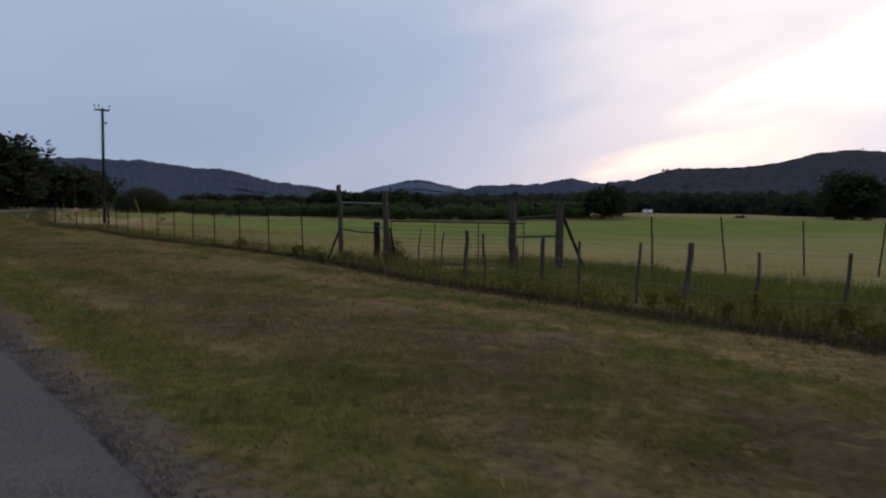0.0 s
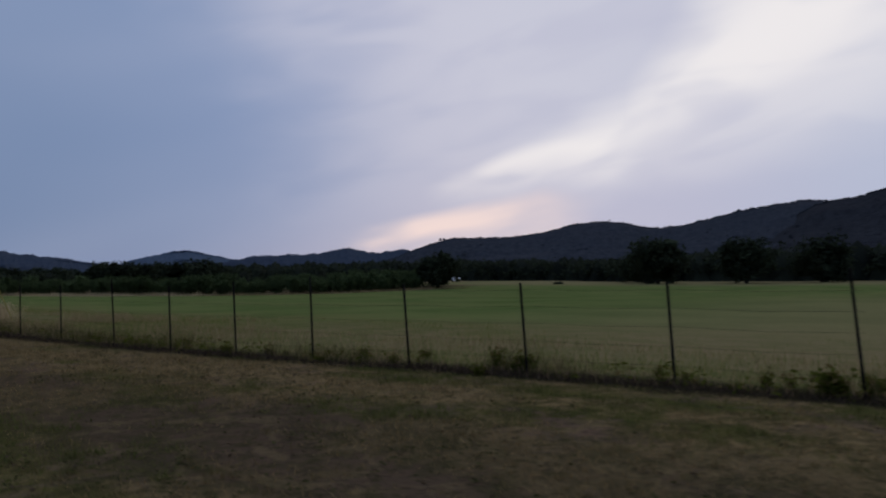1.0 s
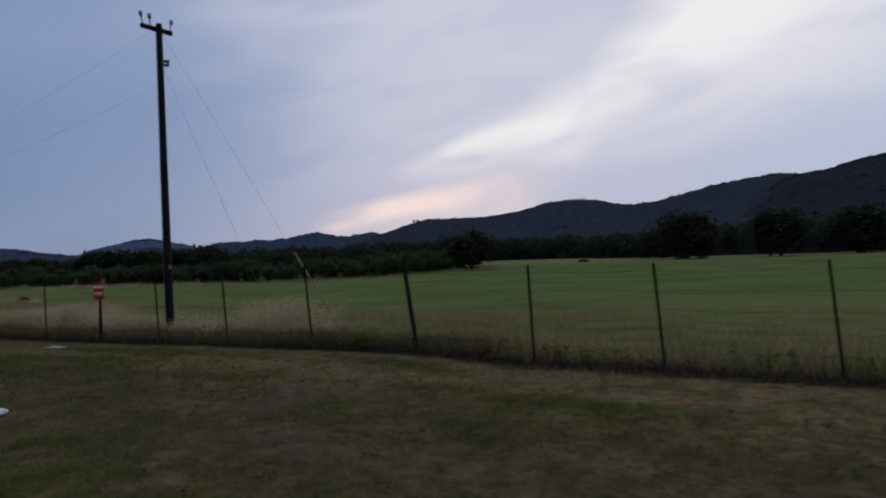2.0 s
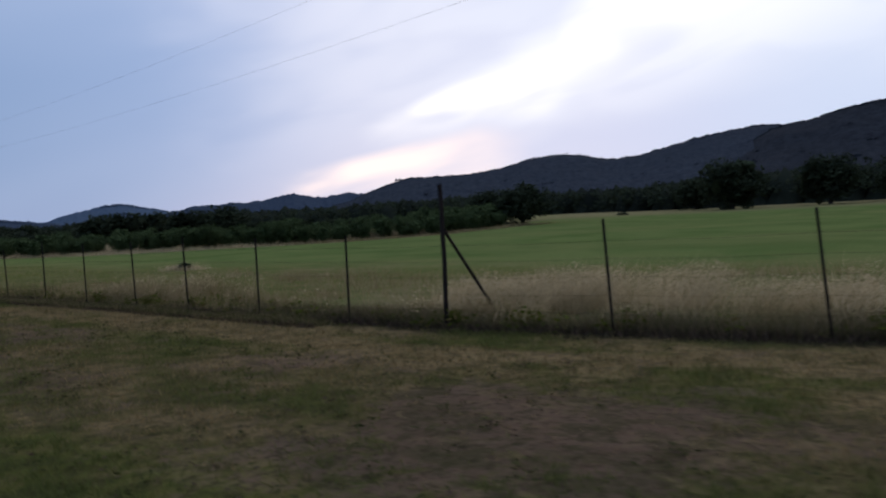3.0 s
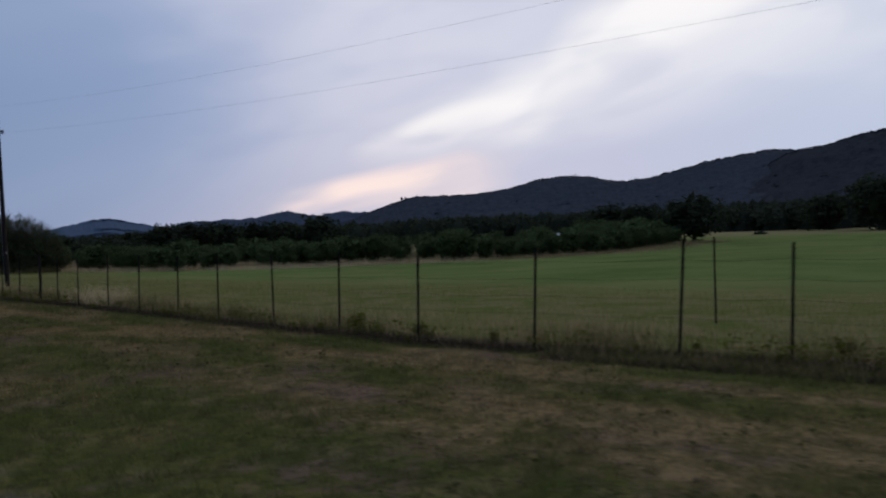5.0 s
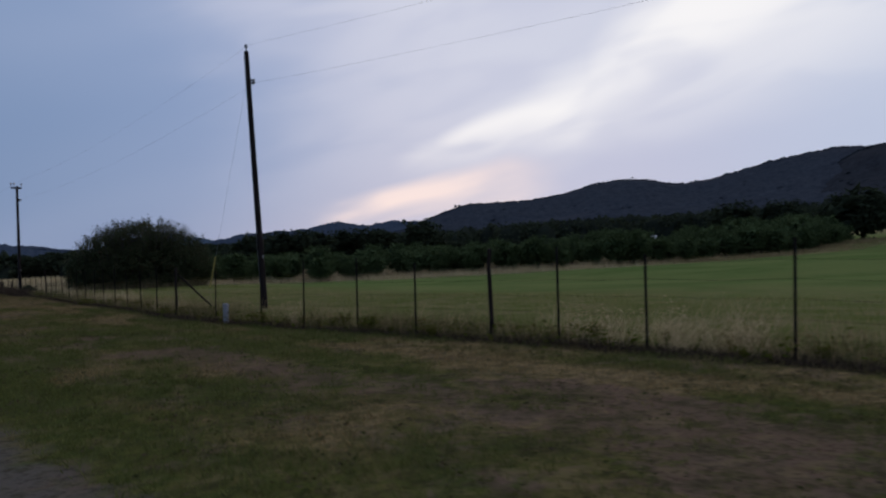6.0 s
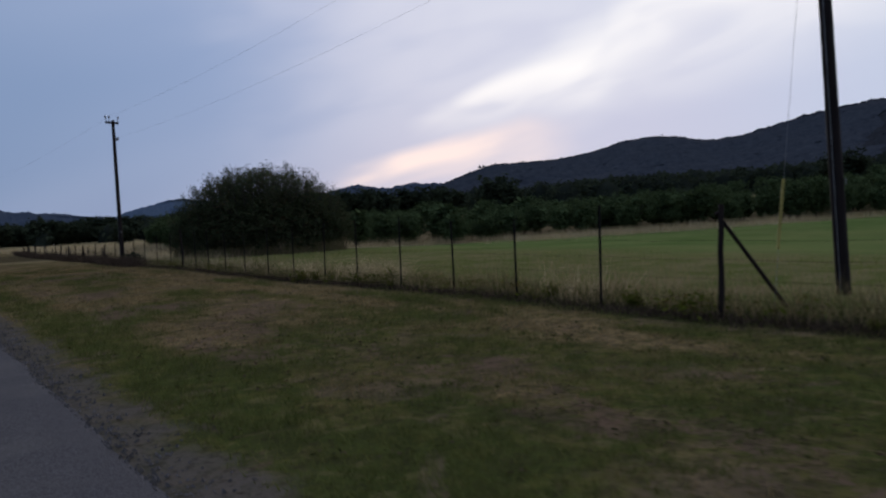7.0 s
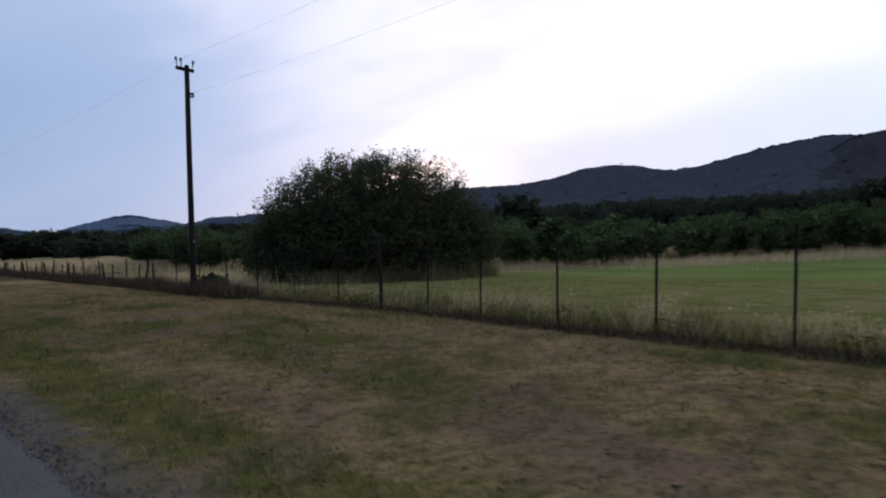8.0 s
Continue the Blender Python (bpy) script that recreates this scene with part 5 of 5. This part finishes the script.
def mown(n, d0, d1):
    """Spots on the verge, thinned out where the earth shows, with the tone of each."""
    x, y = lane_point(rg.uniform(-4, 172, n), rg.uniform(d0, d1, n))
    green, bare = verge_tone(x, y)
    keep = (x < fence_x(y) - 0.15) & (rg.rand(n) < 1.05 - bare * 1.0)
    spot = lattice(x / 0.28, y / 0.5, 8) - 0.5
    return x[keep], y[keep], (green + 0.7 * spot)[keep]


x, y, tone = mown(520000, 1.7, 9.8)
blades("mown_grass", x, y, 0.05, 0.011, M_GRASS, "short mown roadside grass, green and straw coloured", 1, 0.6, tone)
x, y, tone = mown(46000, 1.8, 9.6)
keep = rg.rand(len(x)) < 0.16 + 0.9 * np.clip(tone - 0.25, 0, 1)
x, y, tone = (np.repeat(c[keep], 12) for c in (x, y, tone))
x, y = x + rg.normal(0, 0.05, len(x)), y + rg.normal(0, 0.05, len(y))
blades("grass_tufts", x, y, 0.085, 0.009, M_TUFT, "coarser green tufts standing out of the mown grass", 11, 0.5, tone)
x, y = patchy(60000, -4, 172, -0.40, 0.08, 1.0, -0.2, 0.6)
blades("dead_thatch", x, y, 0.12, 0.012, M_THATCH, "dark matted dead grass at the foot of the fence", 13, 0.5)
x, y = patchy(26000, 43, 67, -0.05, 0.65, 1.0, 0.2, 0.6)
blades("dead_thatch", x, y, 0.27, 0.011, M_MAT, "brown matted growth before the tall dry grass", 28, 0.5)
x, y = patchy(26000, 160, 222, -0.9, 0.3, 1.0, -0.2, 0.6)
blades("dead_thatch", x, y, 0.40, 0.018, M_THATCH, "dark matted dead growth along the bend fence", 14, 0.5)
x, y = patchy(26000, 64, 97, -0.85, -0.3, 1.0, -0.2, 0.6)
blades("fence_grass", x, y, 0.13, 0.011, M_RANK, "uncut fringe of grass before the fence", 19, 0.5)
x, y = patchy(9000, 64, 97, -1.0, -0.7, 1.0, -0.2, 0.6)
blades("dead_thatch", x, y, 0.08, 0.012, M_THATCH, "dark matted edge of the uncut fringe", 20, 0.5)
x, y = patchy(70000, -4, 172, -0.2, 1.1, 1.0, 0.4, 0.6)
keep = rg.rand(len(x)) > 0.5 * ease(y, 45, 49) * ease(-y, -64, -60)
x, y = x[keep], y[keep]
blades("fence_grass", x, y, 0.36, 0.010, M_RANK, "rank uncut grass along the fence line", 2)
x, y = patchy(26000, -4, 46, -0.1, 6.0, 1.3, 0.5, 0.35)
blades("dry_grass", x, y, 0.24, 0.008, M_BROWN, "straw-coloured grass behind the fence", 12)


def tufted(n, per, y0, y1, d0, d1, power, cut, wide, seed):
    """Blades gathered into tufts, the tufts gathered into drifts."""
    y = rg.uniform(y0, y1, n)
    d = d0 + (d1 - d0) * rg.rand(n) ** power
    x = fence_x(y) + d
    k = 0.6 * lattice(x / 2.4, y / 3.6, seed) + 0.4 * lattice(x / 0.8, y / 1.1, seed + 1)
    keep = rg.rand(n) < np.clip((k - cut) * 5, 0, 1)
    x, y = np.repeat(x[keep], per), np.repeat(y[keep], per)
    return x + rg.normal(0, wide, len(x)), y + rg.normal(0, wide, len(y))


x, y = tufted(2600, 18, 46.5, 63, 0.25, 3.8, 1.3, 0.38, 0.08, 61)
blades("dry_grass", x, y, 0.60, 0.008, M_DRY, "tall pale dry grass behind the fence", 3, 0.5, None, -0.5)
seed_heads("seed_heads", x, y, 0.54, "pale feathery seed heads over the dry grass", 23)
x, y = tufted(1300, 16, 61, 74, 0.1, 3.0, 1.0, 0.46, 0.07, 69)
blades("dry_grass", x, y, 0.46, 0.008, M_BROWN, "tall pale dry grass past the braced corner post", 18, 0.5, None, -0.5)
seed_heads("seed_heads", x[::3], y[::3], 0.42, "pale feathery seed heads past the corner post", 24)
x, y = tufted(4200, 12, 40, 80, 0.8, 11.0, 1.4, 0.52, 0.10, 63)
blades("dry_grass", x, y, 0.34, 0.008, M_BROWN, "broken drifts of pale dry grass in the pasture", 15, 0.4)
x, y = tufted(6000, 12, -4, 16, 0.2, 7.0, 1.0, 0.2, 0.10, 65)
blades("rank_grass", x, y, 0.24, 0.012, M_LUSH, "lush green grass behind the gateway fence", 17, 0.4)
x, y = tufted(2600, 9, 66, 172, 0.05, 2.4, 1.3, 0.52, 0.09, 67)
blades("dry_stalks", x, y, 0.44, 0.006, M_BROWN, "pale dry stalks scattered along the fence", 4, 0.4)
x, y = tufted(1700, 12, 112, 168, 0.1, 1.8, 1.2, 0.52, 0.08, 75)
blades("dry_grass", x, y, 0.56, 0.007, M_DRY, "pale wispy tufts of tall dry grass behind the fence", 25, 0.5, None, -0.3)
seed_heads("seed_heads", x[::4], y[::4], 0.46, "pale feathery seed heads over the wispy tufts", 26)
x, y = patchy(26000, 66, 172, -0.1, 3.5, 1.8, 0.5, 0.5)
blades("dry_grass", x, y, 0.34, 0.007, M_BROWN, "pale dry grass scattered along the fence", 16)
x, y = patchy(110000, -4, 165, 0.8, 14.0, 1.5, 0.4, 0.15)
blades("pasture_grass", x, y, 0.15, 0.010, M_FIELDGRASS, "green pasture grass with yellow tips", 5)
e = along([(50, 170), (60, 163.5), (69, 156), (76, 147.5), (85, 138), (95, 128), (110, 117.5), (130, 115.5), (150, 114)], 0.0032)
x, y = e[:, 0] + rg.normal(0.2, 2.2, len(e)), e[:, 1] + rg.normal(0.2, 2.2, len(e))
keep = rg.rand(len(e)) < np.clip((0.7 * lattice(x / 3.5, y / 3.5, 71) + 0.3 * lattice(x / 1.1, y / 1.1, 72) - 0.36) * 4, 0.04, 1)
x, y = x[keep], y[keep]
west = x < 88
blades("dry_grass", x[west], y[west], 0.60, 0.024, M_DRY, "tall straw-coloured grass at the foot of the tree rows", 6, 0.5)
blades("dry_grass", x[~west], y[~west], 0.48, 0.022, M_BROWN, "browner dry grass at the foot of the tree rows", 27, 0.5)
n = 42000
x, y = rg.uniform(36, 110, n), rg.uniform(160, 270, n)
keep = offset_of(x, y) > 10.5
blades("dry_grass", x[keep], y[keep], 0.5, 0.02, M_DRY, "straw-coloured dry pasture past the bend", 7)
a, r = rg.rand(16000) * 6.283, 5.2 * rg.rand(16000) ** 0.6
x, y = 46.4 + r * np.cos(a), 162.8 + r * np.sin(a)
keep = (0.6 * lattice(x / 1.4, y / 1.4, 91) + 0.4 * lattice(x / 0.5, y / 0.5, 92) > 0.42) & (x > fence_x(y) + 0.3)
blades("rank_grass", x[keep], y[keep], 0.62, 0.022, M_MAT, "brown brushy growth under the big mesquite", 29, 0.5)
x, y = 26.95 + rg.normal(0, 0.40, 2600), 85.5 + rg.normal(0, 0.50, 2600)
blades("dry_grass", x, y, 0.34, 0.014, M_DRY, "pale dry tuft beside a clump of brush", 8, 0.5)


def undergrowth():
    """Low leafy growth in an uneven strip under the fence wires."""
    r0 = np.random.RandomState(44)
    y = r0.uniform(-2, 165, 4200)
    k = 0.5 + 0.5 * np.sin(y * 1.3 + 2 * np.sin(y * 0.37)) * np.sin(y * 0.41 + 1)
    y = y[r0.rand(len(y)) < (0.12 + 0.6 * k * k) * (1 - 0.2 * ease(y, 45, 49) * ease(-y, -64, -60))]
    x = fence_x(y) + r0.normal(0.1, 0.22, len(y))
    c = np.stack([x, y, ground_z(x, y) + 0.05 + 0.22 * r0.rand(len(y)) ** 1.5], -1)
    v, f = leaf_cards(c, 0.045, 12, 0.085, r0)
    tagged(new("undergrowth", mesh_from("undergrowth", v, f, M_WEED)), "low leafy undergrowth under the fence wires", "undergrowth", kind="stuff")


undergrowth()


def verge_weeds():
    """Flat dark rosettes and clods of cut grass lying on the verge."""
    r0 = np.random.RandomState(57)
    s0, d = r0.uniform(-3, 170, 15000), r0.uniform(1.9, 9.0, 15000)
    x, y = lane_point(s0, d)
    k = 0.6 * lattice(x / 1.4, y / 2.2, 81) + 0.4 * lattice(x / 0.5, y / 0.6, 82)
    keep = (x < fence_x(y) - 0.3) & (r0.rand(len(x)) < np.clip((k - 0.42) * 5, 0.03, 1))
    x, y = x[keep], y[keep]
    c = np.stack([x, y, ground_z(x, y) + 0.025], -1)
    v, f = leaf_cards(c, 0.020, 9, 0.040, r0, 0.3)
    v[:, 2] = np.maximum(v[:, 2], np.repeat(c[:, 2], 36) - 0.02)
    tagged(new("verge_weeds", mesh_from("verge_weeds", v, f, M_ROSETTE)), "low dark weeds and clods of cut grass on the verge", "weeds", kind="stuff")


verge_weeds()


def gravel():
    """Loose stones along the asphalt's edge."""
    r0 = np.random.RandomState(33)
    n = 14000
    s = np.r_[r0.uniform(1, 16, n // 2), r0.uniform(122, 166, n // 2)]
    x, y = lane_point(s, 1.15 + np.abs(r0.normal(0, 0.2, n)))
    z = ground_z(x, y)
    sz = r0.uniform(0.006, 0.024, n)
    base = np.array([(1, 0, -0.3), (-0.5, 0.87, -0.3), (-0.5, -0.87, -0.3), (0, 0, 0.8)])
    v = base[None] * sz[:, None, None] * r0.uniform(0.6, 1.3, (n, 4, 1))
    a = r0.rand(n) * 6.28
    rx = v[:, :, 0] * np.cos(a)[:, None] - v[:, :, 1] * np.sin(a)[:, None]
    ry = v[:, :, 0] * np.sin(a)[:, None] + v[:, :, 1] * np.cos(a)[:, None]
    P = np.stack([rx + x[:, None], ry + y[:, None], v[:, :, 2] + z[:, None] + 0.012], -1)
    f = np.array([(0, 1, 3), (1, 2, 3), (2, 0, 3), (2, 1, 0)])[None] + (np.arange(n) * 4)[:, None, None]
    tagged(new("gravel", mesh_from("gravel", P.reshape(-1, 3), f.reshape(-1, 3), M_STONE)), "loose pale gravel along the asphalt edge", "gravel", kind="stuff")


gravel()
